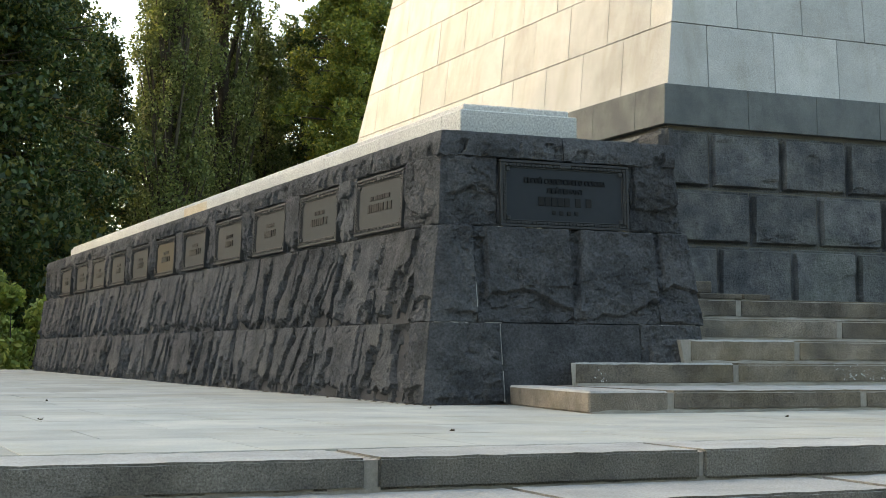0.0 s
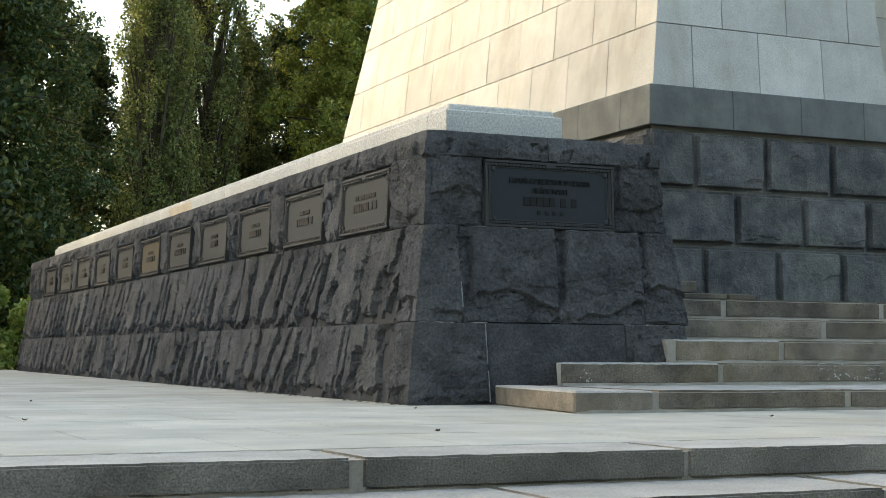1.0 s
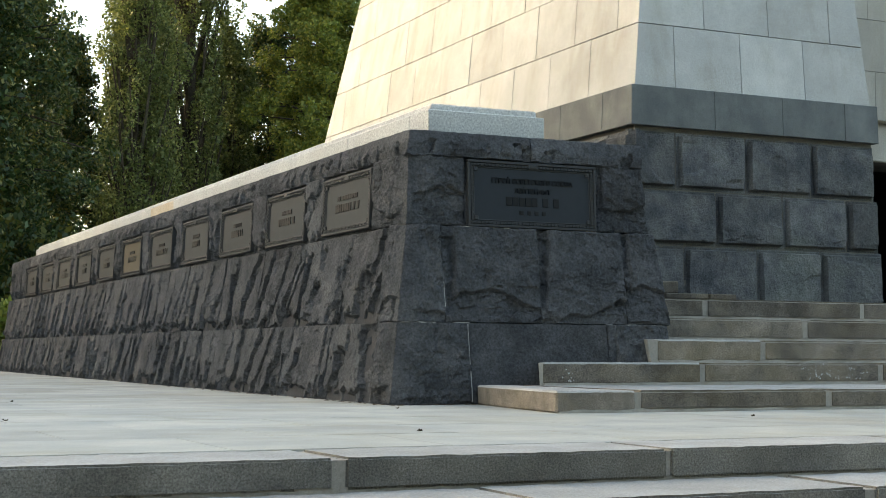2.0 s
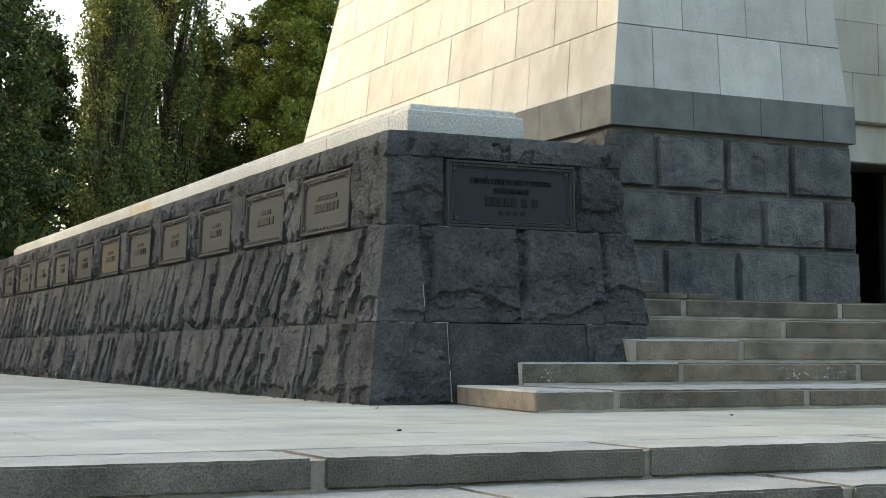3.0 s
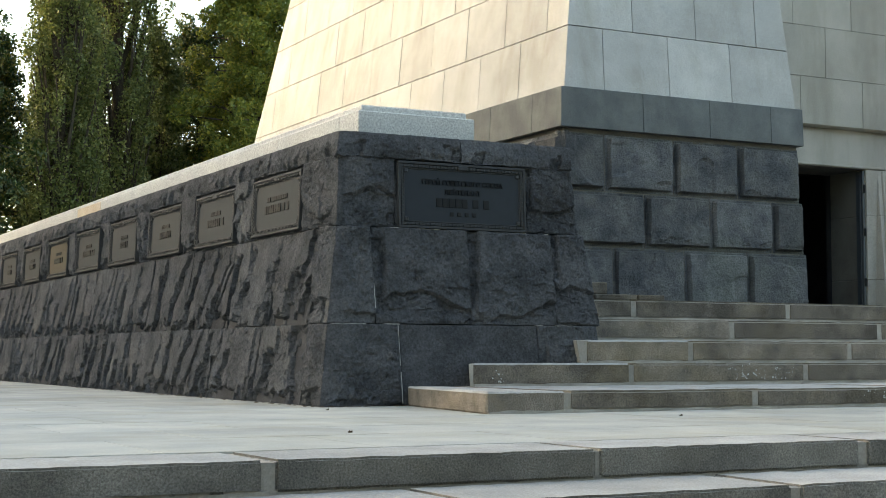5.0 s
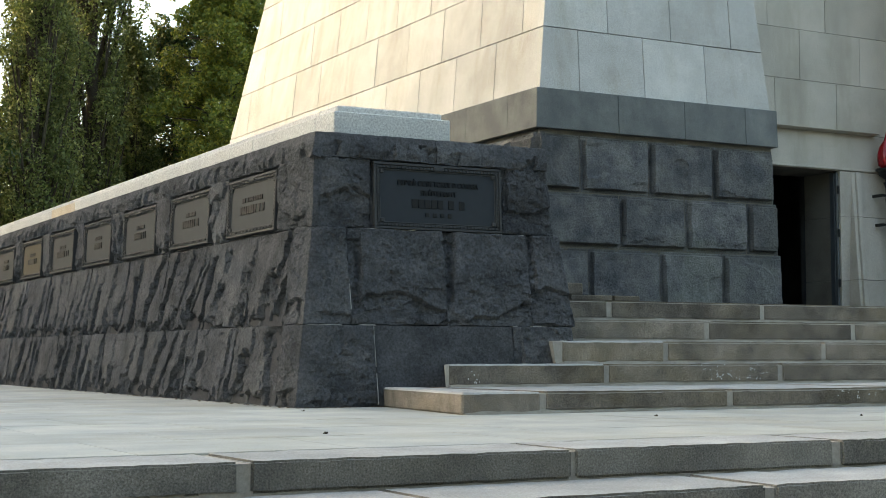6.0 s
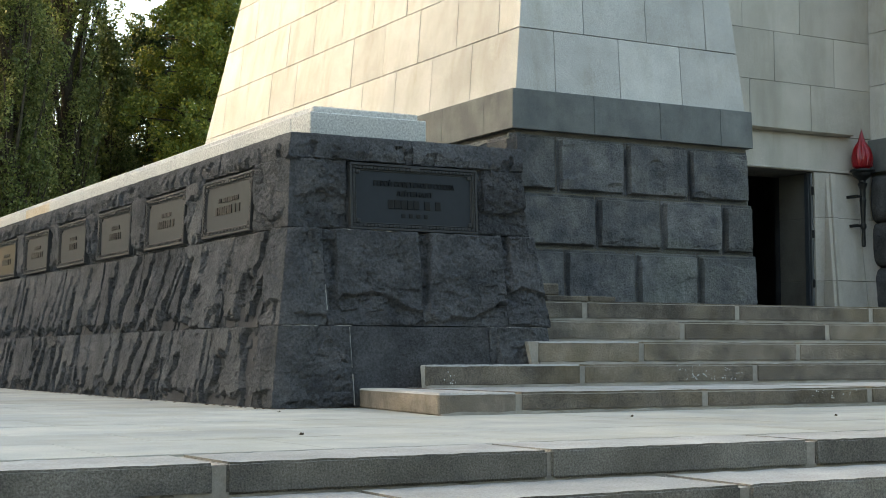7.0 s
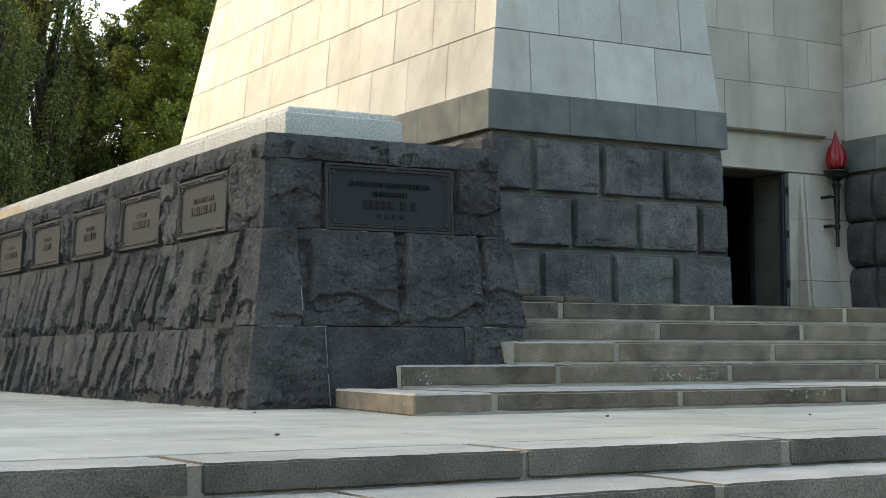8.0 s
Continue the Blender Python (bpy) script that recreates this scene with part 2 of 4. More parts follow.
def ridged(u, v, L, H, seed):
    """Pitched face: flat leaning flakes side by side, most of them broken off raggedly along one edge and at the foot."""
    w = 0.02 * fbm(u * 9, v * 9, seed + 40, 3)
    x, y, a, b, c = cells(u / 0.07 + 2 * w - v, v / 0.10 + 2 * w, seed + 30)
    lean, width = 0.17 + 0.06 * math.sin(seed), 0.46 + 0.07 * math.sin(seed * 1.7)
    s = (u + w - lean * v + 0.42 * vnoise(u * 1.1, v * 1.3, seed + 44)) / width + 0.16 * (a - 0.5) + 20

    def bound(k):
        return k + 0.7 * (rnd(k, 0 * k, seed + 1) - 0.5)

    k = np.floor(s)
    k = np.where(s < bound(k), k - 1, np.where(s >= bound(k + 1), k + 1, k))
    f = (s - bound(k)) / (bound(k + 1) - bound(k))
    r1, r2, r3, r4 = (rnd(k, 0 * k, seed + q) for q in (3, 5, 7, 9))
    amp = 0.025 + 0.11 * r1 ** 1.2
    edge = 1 - (0.07 + 0.33 * r2) * (0.5 + 1.1 * (vnoise(v * 4 + k * 3, u * 0, seed + 6) + 0.5))
    start = H * (1.02 - 0.9 * r3)
    broken = np.clip((f - edge) / 0.05, 0, 1) * np.clip((start - v + 0.08 * (b - 0.5)) / 0.03, 0, 1)
    h = -0.35 * amp * np.clip(1 - f / edge, 0, 1) + 0.035 * (r4 - 0.5) * (v / H - 0.5)
    h -= broken * (amp + 0.05 * (c - 0.5) + 0.07 * x * (b - 0.5) + 0.05 * y * (a - 0.5))
    foot = 0.02 + 0.13 * r4 + 0.09 * (b - 0.5) + 0.10 * fbm(u * 6, v * 4, seed + 10, 3)
    h -= np.clip((foot - v) / 0.014, 0, 1) * (0.022 + 0.07 * a + 0.03 * (c - 0.5))
    pitted = np.clip((vnoise(u * 1.7, v * 0.6, seed + 14) - 0.20) / 0.06, 0, 1)
    h += pitted * (0.022 * fbm(u * 15, v * 15, seed + 15, 3) - 0.01)
    top = np.clip((H - v) / 0.09, 0, 1)
    return h * (0.4 + 0.6 * top) + 0.014 * fbm(u * 4, v * 4, seed + 2, 4) + 0.55 * flakes(u - 0.3 * v, v, w, seed)


def split(u, v, L, H, seed, foot=0.17, margin=0.05, depth=0.05):
    """Broad split plane whose foot and one edge have broken away in scallops."""
    w = 0.05 * fbm(u * 6, v * 6, seed + 21, 5)
    low = H * foot * (1 + 1.7 * vnoise(u * 2.6 + seed, v * 0 + 0.5, seed + 22)) + 1.5 * w
    side = margin * (1 + 1.4 * vnoise(v * 3.5 + seed, u * 0 + 0.5, seed + 23)) + 0.8 * w
    d = np.minimum(v - low, u - side)
    step = np.clip(-d / 0.016, 0, 1)
    x, y, a, b, c = cells(u / 0.15 + 4 * w, v / 0.10 + 4 * w, seed + 8)
    gx, gy, ga, gb, gc = cells((u + w) / 0.46, (v + w) / 0.40 + 0.2, seed + 50)
    h = 0.02 + 0.014 * (ga - 0.5) + 0.02 * gx * (gb - 0.5) + 0.02 * gy * (gc - 0.5)
    h -= step * (depth * (0.75 + 0.5 * ga) - 0.03 * np.clip(-d / 0.2, 0, 1) + 0.030 * (a - 0.5) + 0.035 * x * (b - 0.5) + 0.03 * y * (c - 0.5))
    return h + 0.022 * fbm(u * 5, v * 5, seed + 2, 4) + 0.014 * fbm(u * 26, v * 26, seed + 4, 2) + 0.85 * flakes(u, v, w, seed)


def tooled(u, v, L, H, seed):
    """Nearly flat picked face."""
    return 0.010 * fbm(u * 3, v * 3, seed, 4) + 0.008 * fbm(u * 17, v * 17, seed + 5, 3)


def pillow(u, v, L, H, seed):
    """Bulging rough boss."""
    r = np.clip(1 - (2 * u / L - 1) ** 4, 0, 1) * np.clip(1 - (2 * v / H - 1) ** 4, 0, 1)
    return 0.16 * np.sqrt(r) + 0.04 * fbm(u * 4, v * 4, seed, 4) * r


def coped(u, v, L, H, seed):
    """Coping: smooth upper arris, chipped belly."""
    w = 0.04 * fbm(u * 9, v * 9, seed + 1, 4)
    dx, dy, a, b, c = cells((u + w) / 0.11 - v, (v + w) / 0.15, seed + 8)
    belly = np.clip((H * 0.58 + 3 * w - v) / 0.03, 0, 1)
    return 0.010 * fbm(u * 9, v * 9, seed + 3, 4) + belly * (0.050 * (a - 0.80) + 0.05 * dx * (b - 0.5) - 0.03 * np.clip(1 - v / 0.06, 0, 1)) + 0.010 * fbm(u * 22, v * 22, seed + 12, 2)


def rock_mesh(name, corner, u_dir, v_dir, n_dir, L, H, style, seed, cell=0.028, back=0.08, lift=0.012, mat=None, u_skew=(0.0, 0.0), ends=(False, False)):
    """A stone whose face is a relief over L by H; u_skew shifts the upper left and right ends."""
    nu, nv = max(4, int(L / cell)), max(4, int(H / cell))
    u, v = np.meshgrid(np.linspace(0, 1, nu + 1), np.linspace(0, H, nv + 1), indexing="ij")
    f = v / H
    um = u * L
    h = style(um, v, L, H, seed)
    e = np.minimum(np.minimum(um, L - um), np.minimum(v, H - v))
    h = (h + lift) * (0.7 + 0.3 * np.clip(e / 0.014, 0, 1))
    if ends[0]:
        h = h * np.clip(um / 0.16, 0, 1)
    if ends[1]:
        h = h * np.clip((L - um) / 0.16, 0, 1)
    uu = u_skew[0] * f * (1 - u) + (L + u_skew[1] * f) * u
    C, U, V, N = (np.array(x, float) for x in (corner, u_dir, v_dir, n_dir))
    P = C + uu[..., None] * U + v[..., None] * V + h[..., None] * N
    front = P.reshape(-1, 3)
    idx = np.arange((nu + 1) * (nv + 1)).reshape(nu + 1, nv + 1)
    faces = [(idx[i, j], idx[i + 1, j], idx[i + 1, j + 1], idx[i, j + 1]) for i in range(nu) for j in range(nv)]
    ring = list(idx[:, 0]) + list(idx[-1, 1:]) + list(idx[-2::-1, -1]) + list(idx[0, -2:0:-1])
    k0 = len(front)
    verts = np.vstack([front, front[ring] - N * back])
    m = len(ring)
    faces += [(ring[(i + 1) % m], ring[i], k0 + i, k0 + (i + 1) % m) for i in range(m)]
    return mesh_from(name, verts, faces, mat or BASALT)


# ---- ground, terrace, lower stair ----
bm = bmesh.new()
box(bm, -900, 900, -900, 900, -2.0, -1.34)
g = part("ground", bm, SOIL, None)
tagged(g, "dark grassy park ground under the trees", "ground", kind="structure")

terrace = thing("terrace", "pale stone-paved terrace round the monument", "terrace", kind="structure")
bm = bmesh.new()
box(bm, -16, 40, 6.0, 34.0, -1.5, -0.03)
part("bed", bm, DARK_BED, terrace)

stair = thing("lower_stair", "grey granite steps up to the terrace with pale mortar joints", "stairs", kind="structure")
RISE, GOING, EDGE_Y = 0.135, 0.62, 5.53
random.seed(5)
for k in range(10):
    y1 = EDGE_Y - GOING * (k - 1) if k else 6.08
    y0 = EDGE_Y - GOING * k
    z1 = -RISE * k
    bm = bmesh.new()
    box(bm, -16, 40, y0 + 0.009, y1 + 0.1, z1 - RISE - 0.1, z1 - 0.012)
    part("mortar_bed", bm, MORTAR, stair)
    off = (2.109, 4.25, 1.2, 3.3)[k % 4]
    if k > 2:
        bm = bmesh.new()
        box(bm, -16, 40, y0, y1, z1 - RISE + 0.01, z1, 0.01)
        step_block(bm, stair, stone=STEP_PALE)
        continue
    for i in range(-6, 12):
        xa = off + 1.553 * i
        wide = 0.030 if i % 2 == 0 else 0.010
        bm = bmesh.new()
        box(bm, xa + wide, xa + 1.553 - (0.012 if i % 2 == 0 else 0.022), y0 + random.uniform(-0.004, 0.001), y1 - 0.012, z1 - RISE + 0.006, z1 + random.uniform(-0.003, 0.003), 0.010, 2)
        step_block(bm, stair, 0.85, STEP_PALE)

# paving slabs, joints broken from row to row
slab_mesh = {}
random.seed(8)
ys = [6.09]
while ys[-1] < 33.5:
    ys.append(ys[-1] + (0.98 if len(ys) % 2 else 0.86))
for r, (ya, yb) in enumerate(zip(ys, ys[1:])):
    x = -9.5 + (0.5 if r % 2 else 0.0) + 0.13
    while x < 25:
        w = 1.02
        if not (x > 4.9 and ya > 11.2) and not (x > 6.2 and ya > 9.3):
            key = round(yb - ya, 2)
            if key not in slab_mesh:
                bm = bmesh.new()
                box(bm, 0.003, w - 0.003, 0.003, key - 0.003, -0.04, 0.0, 0.003)
                me = bpy.data.meshes.new("paving_slab")
                bm.to_mesh(me)
                bm.free()
                me.materials.append(PAVING)
                slab_mesh[key] = me
            o = part_mesh("paving_slab", slab_mesh[key], terrace)
            o.location = (x, ya, random.uniform(-0.0012, 0.0012))
        x += w
bm = bmesh.new()
for x0, x1 in ((-15.9, -9.6), (25.0, 39.9)):
    box(bm, x0, x1, 6.1, 33.9, -0.04, -0.004)
part("outer_paving", bm, PAVING, terrace)

# ---- dark plinth ----
PX, PY, PX2, PY2 = 4.56, 10.845, 7.27, 32.2
INSET = ((0.0, 0.0), (0.666, 0.102), (1.472, 0.236), (2.06, 0.262), (2.268, 0.322))


def inset(z):
    for (a, sa), (b, sb) in zip(INSET, INSET[1:]):
        if z <= b:
            return sa + (sb - sa) * (z - a) / (b - a)
    return INSET[-1][1]


plinth = thing("plinth", "long battered plinth of dark rock-faced granite", "plinth", kind="structure")
bm = bmesh.new()
for (z0, s0), (z1, s1) in zip(INSET, INSET[1:]):
    s0, s1 = s0 + 0.05, s1 + 0.05
    hexa(bm, [(PX + s0, PY + s0, z0), (PX2 - 0.10 * z0 - 0.16, PY + s0, z0), (PX2 - 0.10 * z0 - 0.16, PY2 - s0, z0), (PX + s0, PY2 - s0, z0)],
         [(PX + s1, PY + s1, z1), (PX2 - 0.10 * z1 - 0.16, PY + s1, z1), (PX2 - 0.10 * z1 - 0.16, PY2 - s1, z1), (PX + s1, PY2 - s1, z1)])
part("core", bm, DARK_JOINT, plinth)
bm = bmesh.new()
box(bm, PX2 - 0.3, 9.30, 15.3, PY2 - 0.4, 0, 2.2)
part("infill", bm, DARK_JOINT, plinth)


def left_stone(y0, y1, z0, z1, style, seed, name="stone", push=0.0):
    """A stone of the long side, between two places along it."""
    s0, s1 = inset(z0 + 1e-4), inset(z1 - 1e-4)
    H = math.hypot(z1 - z0, s1 - s0)
    V = ((s1 - s0) / H, 0, (z1 - z0) / H)
    N = (-V[2], 0, V[0])
    d = (y0 + y1) / 2 - PY
    cell = 0.012 if d < 4 else 0.020 if d < 10 else 0.035
    at_corner = y0 < PY + s0 + 0.02
    me = rock_mesh(name, (PX + s0 - push, y1 - 0.004, z0 + 0.006), (0, -1, 0), V, N, y1 - y0 - 0.008, H - 0.010, style, seed, cell,
                   0.05 + push, u_skew=(0.0, (s0 - s1) if at_corner else 0.0), ends=(False, at_corner))
    return part_mesh(name, me, plinth)


def front_stone(x0, x1, z0, z1, style, seed, name="stone", push=0.0, skew=(0.0, 0.0)):
    s0, s1 = inset(z0 + 1e-4), inset(z1 - 1e-4)
    H = math.hypot(z1 - z0, s1 - s0)
    V = (0, (s1 - s0) / H, (z1 - z0) / H)
    me = rock_mesh(name, (x0 + 0.004, PY + s0 - push, z0 + 0.006), (1, 0, 0), V, (0, -V[2], V[1]), x1 - x0 - 0.008, H - 0.010, style, seed, 0.011,
                   (0.16 if x1 > 7 else 0.05) + push, u_skew=skew, ends=(x0 < 5, False))
    return part_mesh(name, me, plinth)


random.seed(21)
for row, (z0, z1) in enumerate(((0.0, 0.666), (0.666, 1.472))):
    y = PY + inset(z0)
    k = 0
    while y < PY2 - 0.4:
        w = (0.95, 1.3, 1.55, 1.15, 1.4)[(k * 3 + row * 2) % 5]
        if k == 0:                                # the quoin shows a nearly flat end
            left_stone(y, y + 0.42, z0, z1, split, 8 + 10 * row)
            y, k = y + 0.42, 1
            continue
        y1 = min(y + w, PY2)
        if PY2 - y1 < 0.5:
            y1 = PY2
        left_stone(y, y1, z0, z1, ridged, 10 * row + k + 1)
        y, k = y1, k + 1

PLAQUES = [(11.82 + 1.695 * i, 13.04 + 1.695 * i) for i in range(11)]
y = PY + inset(1.5)
for i, (a, b) in enumerate(PLAQUES + [(PY2 - 0.26, PY2)]):
    if i == 0:
        left_stone(y, a, 1.472, 2.06, lambda u, v, L, H, q: split(u, v, L, H, q, 0.26, 0.02, 0.035), 70)
    else:
        left_stone(y, a, 1.472, 2.06, ridged, 70 + i, push=0.03)
    if i < len(PLAQUES):                          # dressed bed behind the plaque
        left_stone(a, b, 1.472, 2.06, tooled, 120 + i, "plaque_bed", -0.028)
    y = b
y, k = PY + 0.227, 0
while y < PY2 - 0.2:
    y1 = min(y + 1.6 + 0.3 * (k % 3), PY2 - 0.1)
    left_stone(y, y1, 2.06, 2.268, coped, 90 + k, "coping_stone", 0.035)
    y, k = y1, k + 1
# end face and top
bm = bmesh.new()
hexa(bm, [(PX + 0.36, PY + 0.36, 2.20), (PX2 - 0.2, PY + 0.36, 2.20), (PX2 - 0.2, PY2 - 0.3, 2.20), (PX + 0.36, PY2 - 0.3, 2.20)],
     [(PX + 0.33, PY + 0.33, 2.268), (PX2 - 0.16, PY + 0.33, 2.268), (PX2 - 0.16, PY2 - 0.3, 2.268), (PX + 0.33, PY2 - 0.3, 2.268)])
part("top_slab", bm, BASALT, plinth)

# short front
def broken(foot, margin, depth=0.05):
    return lambda u, v, L, H, q: split(u, v, L, H, q, foot, margin, depth)


front_stone(PX, 5.28, 0, 0.666, broken(0.05, 0.0, 0.03), 3, skew=(0.102, 0))
front_stone(5.285, 6.61, 0, 0.666, tooled, 4)
front_stone(6.61, 7.25, 0, 0.666, broken(0.25, 0.10, 0.03), 5, skew=(0, -0.03))
front_stone(PX + 0.102, 5.09, 0.666, 1.472, broken(0.10, 0.0, 0.03), 6, skew=(0.134, 0))
front_stone(5.09, 5.99, 0.666, 1.472, broken(0.20, 0.10), 17)
front_stone(5.99, 6.83, 0.666, 1.472, broken(0.17, 0.09), 12)
front_stone(6.83, 7.27, 0.666, 1.472, broken(0.30, 0.08, 0.04), 9, skew=(0, -0.10))
front_stone(PX + 0.236, 5.33, 1.472, 2.06, broken(0.40, 0.0, 0.045), 14, push=-0.02, skew=(0.026, 0))
front_stone(5.33, 6.60, 1.472, 2.06, tooled, 15, "plaque_bed", -0.028)
front_stone(6.60, 7.15, 1.472, 2.06, broken(0.36, 0.05, 0.05), 16, push=-0.02, skew=(0, -0.08))
front_stone(PX + 0.227, 5.96, 2.06, 2.268, coped, 18, "coping_stone", 0.035, skew=(0.06, 0))
front_stone(5.96, 7.08, 2.06, 2.268, coped, 19, "coping_stone", 0.035)


# pale mortar left in some joints, thin and broken
def mortar_line(upright, at, a, b, keep, seed):
    rng = random.Random(seed)
    bm = bmesh.new()
    p = a
    while p < b:
        q = min(p + rng.uniform(0.03, 0.12), b)
        if rng.random() < keep:
            r = rng.uniform(0.002, 0.005)
            za, zb = (p, q) if upright else (at - r, at + r)
            xa, xb = (at - r, at + r) if upright else (p, q)
            fa, fb = PY + inset(za) - 0.020, PY + inset(zb) - 0.020
            k = rng.uniform(-0.003, 0.003)
            hexa(bm, [(xa, fa, za), (xb, fa, za), (xb, fa + 0.07, za), (xa, fa + 0.07, za)],
                 [(xa + k, fb, zb), (xb + k, fb, zb), (xb + k, fb + 0.07, zb), (xa + k, fb + 0.07, zb)], 0.001)
        p = q
    part("mortar_joint", bm, TREAD, plinth)


mortar_line(True, 5.283, 0.02, 0.655, 0.85, 1)
mortar_line(True, 5.09, 0.68, 1.08, 0.7, 2)
mortar_line(False, 0.666, 4.70, 5.30, 0.7, 3)
mortar_line(False, 0.666, 6.62, 7.2, 0.4, 4)
mortar_line(False, 1.472, 4.85, 7.0, 0.25, 5)
# side towards the stair
for z0, z1, sd in ((0.0, 0.666, 31), (0.666, 1.472, 32), (1.472, 2.06, 33), (2.06, 2.268, 34)):
    me = rock_mesh("side_stone", (PX2 - 0.10 * z0 - 0.11, PY + inset(z0) + 0.10, z0 + 0.006), (0, 1, 0), (-0.10, 0, 0.995), (1, 0, 0.10), 2.9, z1 - z0 - 0.01, split, sd, 0.05, 0.04)
    part_mesh("side_stone", me, plinth)


# ---- plaques ----
def solid_text(words, size, width):
    cu = bpy.data.curves.new("lettering", "FONT")
    cu.body, cu.size, cu.extrude, cu.align_x, cu.align_y = words, size, 0.008, "CENTER", "CENTER"
    tmp = bpy.data.objects.new("lettering", cu)
    scene.collection.objects.link(tmp)
    bpy.context.view_layer.update()
    me = bpy.data.meshes.new_from_object(tmp.evaluated_get(bpy.context.evaluated_depsgraph_get()))
    bpy.data.objects.remove(tmp)
    xs = [v.co.x for v in me.vertices]
    k = width / (max(xs) - min(xs))
    me.transform(Matrix.Diagonal((k, 1, 1, 1)))
    me.materials.clear()
    me.materials.append(LETTER)
    return me


def plaque(m, W, H, plate_mat, label, titles=(), rows=()):
    """A framed plate. Local x to the right, z up, y into the wall; rows are bars of letter height: (z, total width, height, pieces)."""
    ob = thing("memorial_plaque", label, "plaque", "plaques on the plinth")
    bm = bmesh.new()
    box(bm, -W / 2 + 0.03, W / 2 - 0.03, -0.012, 0.04, -H / 2 + 0.03, H / 2 - 0.03, 0.003)
    plate = part("plate", bm, plate_mat, ob)
    bm = bmesh.new()
    for a, b, d in ((0.0, 0.022, 0.034), (0.024, 0.05, 0.026), (0.052, 0.064, 0.02)):
        x0, z0 = W / 2 - a, H / 2 - a
        x1, z1 = W / 2 - b, H / 2 - b
        box(bm, -x0, x0, -d, 0.03, z1, z0, 0.004)
        box(bm, -x0, x0, -d, 0.03, -z0, -z1, 0.004)
        box(bm, -x0, -x1, -d, 0.03, -z1, z1, 0.004)
        box(bm, x1, x0, -d, 0.03, -z1, z1, 0.004)
    rim = part("frame", bm, BRONZE_RIM, ob)
    bm = bmesh.new()
    for i in range(int((W - 0.08) / 0.035)):
        x = -W / 2 + 0.05 + 0.035 * i
        for z in (H / 2 - 0.037, -H / 2 + 0.037):
            box(bm, x, x + 0.02, -0.034, -0.02, z - 0.009, z + 0.009)
    for i in range(int((H - 0.1) / 0.035)):
        z = -H / 2 + 0.055 + 0.035 * i
        for x in (W / 2 - 0.037, -W / 2 + 0.037):
            box(bm, x - 0.009, x + 0.009, -0.034, -0.02, z, z + 0.02)
    for sx in (-1, 1):
        for sz in (-1, 1):
            box(bm, sx * (W / 2 - 0.075) - 0.02, sx * (W / 2 - 0.075) + 0.02, -0.03, -0.01, sz * (H / 2 - 0.075) - 0.02, sz * (H / 2 - 0.075) + 0.02, 0.008)
    box(bm, -0.05, 0.05, -0.038, -0.015, H / 2 - 0.055, H / 2 - 0.012, 0.01)
    part("ornament", bm, BRONZE_RIM, rim)
    for words, z, size, width in titles:
        o = part_mesh("lettering", solid_text(words, size, width), plate)
        o.matrix_local = Matrix.Translation((0, -0.014, z)) @ pose(0, 0, 0, 90, 0, 0)
    for z, width, hh, pieces in rows:
        unit = width / (sum(pieces) + 0.7 * (len(pieces) - 1))
        x = -width / 2
        for p in pieces:
            bm = bmesh.new()
            for c in range(p):                    # one bar for each letter
                box(bm, x + unit * (c + 0.07), x + unit * (c + 0.93), -0.019, -0.008, z - hh / 2, z + hh / 2, 0.002)
            part("letter_bar", bm, LETTER, plate)
            x += unit * (p + 0.7)
    ob.matrix_world = m
    return ob


V3 = math.atan2(0.026, 0.588)
plaque(pose(5.967, PY + 0.236 + 0.012, 1.758, -math.degrees(V3), 0, 0), 1.235, 0.565, BRONZE, "dark bronze plaque with raised Cyrillic lettering and ornamented rim",
       (("ГЕРОЙ СОВЕТСКОГО СОЮЗА", 0.115, 0.062, 0.78), ("ЛЕЙТЕНАНТ", 0.035, 0.058, 0.35)),
       ((-0.055, 0.52, 0.075, (5, 1, 1)), (-0.15, 0.26, 0.035, (1, 1, 1, 1))))
for i, (a, b) in enumerate(PLAQUES):
    warm = i == 5
    plaque(pose(PX + 0.236 + 0.012, (a + b) / 2, 1.76, 0, 0, -90) @ pose(0, 0, 0, -math.degrees(V3), 0, 0), b - a - 0.03, 0.525, BRONZE_WARM if warm else BRONZE_PALE,
           "yellowed metal plaque with a raised name, ornamented rim" if warm else "weathered grey metal plaque with a raised name, ornamented rim",
           (), ((0.062, 0.30 if i else 0.50, 0.042, (7,) if i else (2, 9)), (-0.03, 0.60 - 0.09 * (i % 4), 0.075, (7, 1, 1) if i % 2 == 0 else (6, 1))))

# ---- pale granite kerb on the plinth ----
KX, KY, KXE = 5.13, 11.40, 6.26
kerb = thing("granite_kerb", "pale speckled granite kerb blocks on top of the plinth", "kerb", kind="structure")

edges = [KY + 0.404, 13.31, 14.96, 16.63, 18.29, 19.95, 21.25, 22.9, 24.55, 26.2, 27.85, 29.5, 31.0]
for a, b in zip(edges, edges[1:]):
    bm = bmesh.new()
    box(bm, KX, KX + 0.32, a + 0.003, b - 0.003, 2.25, 2.50, 0.008)
    part("kerb_block", bm, KERB_STAINED if a == 19.95 else KERB, kerb, "rust-stained block" if a == 19.95 else "")
    bm = bmesh.new()
    box(bm, KX + 0.045, KX + 0.30, a + 0.003, b - 0.003, 2.495, 2.558, 0.012)
    part("upper_ledge", bm, KERB, kerb)
bm = bmesh.new()
box(bm, KX, KXE, KY, KY + 0.4, 2.25, 2.50, 0.008)
part("kerb_block", bm, KERB, kerb)
bm = bmesh.new()
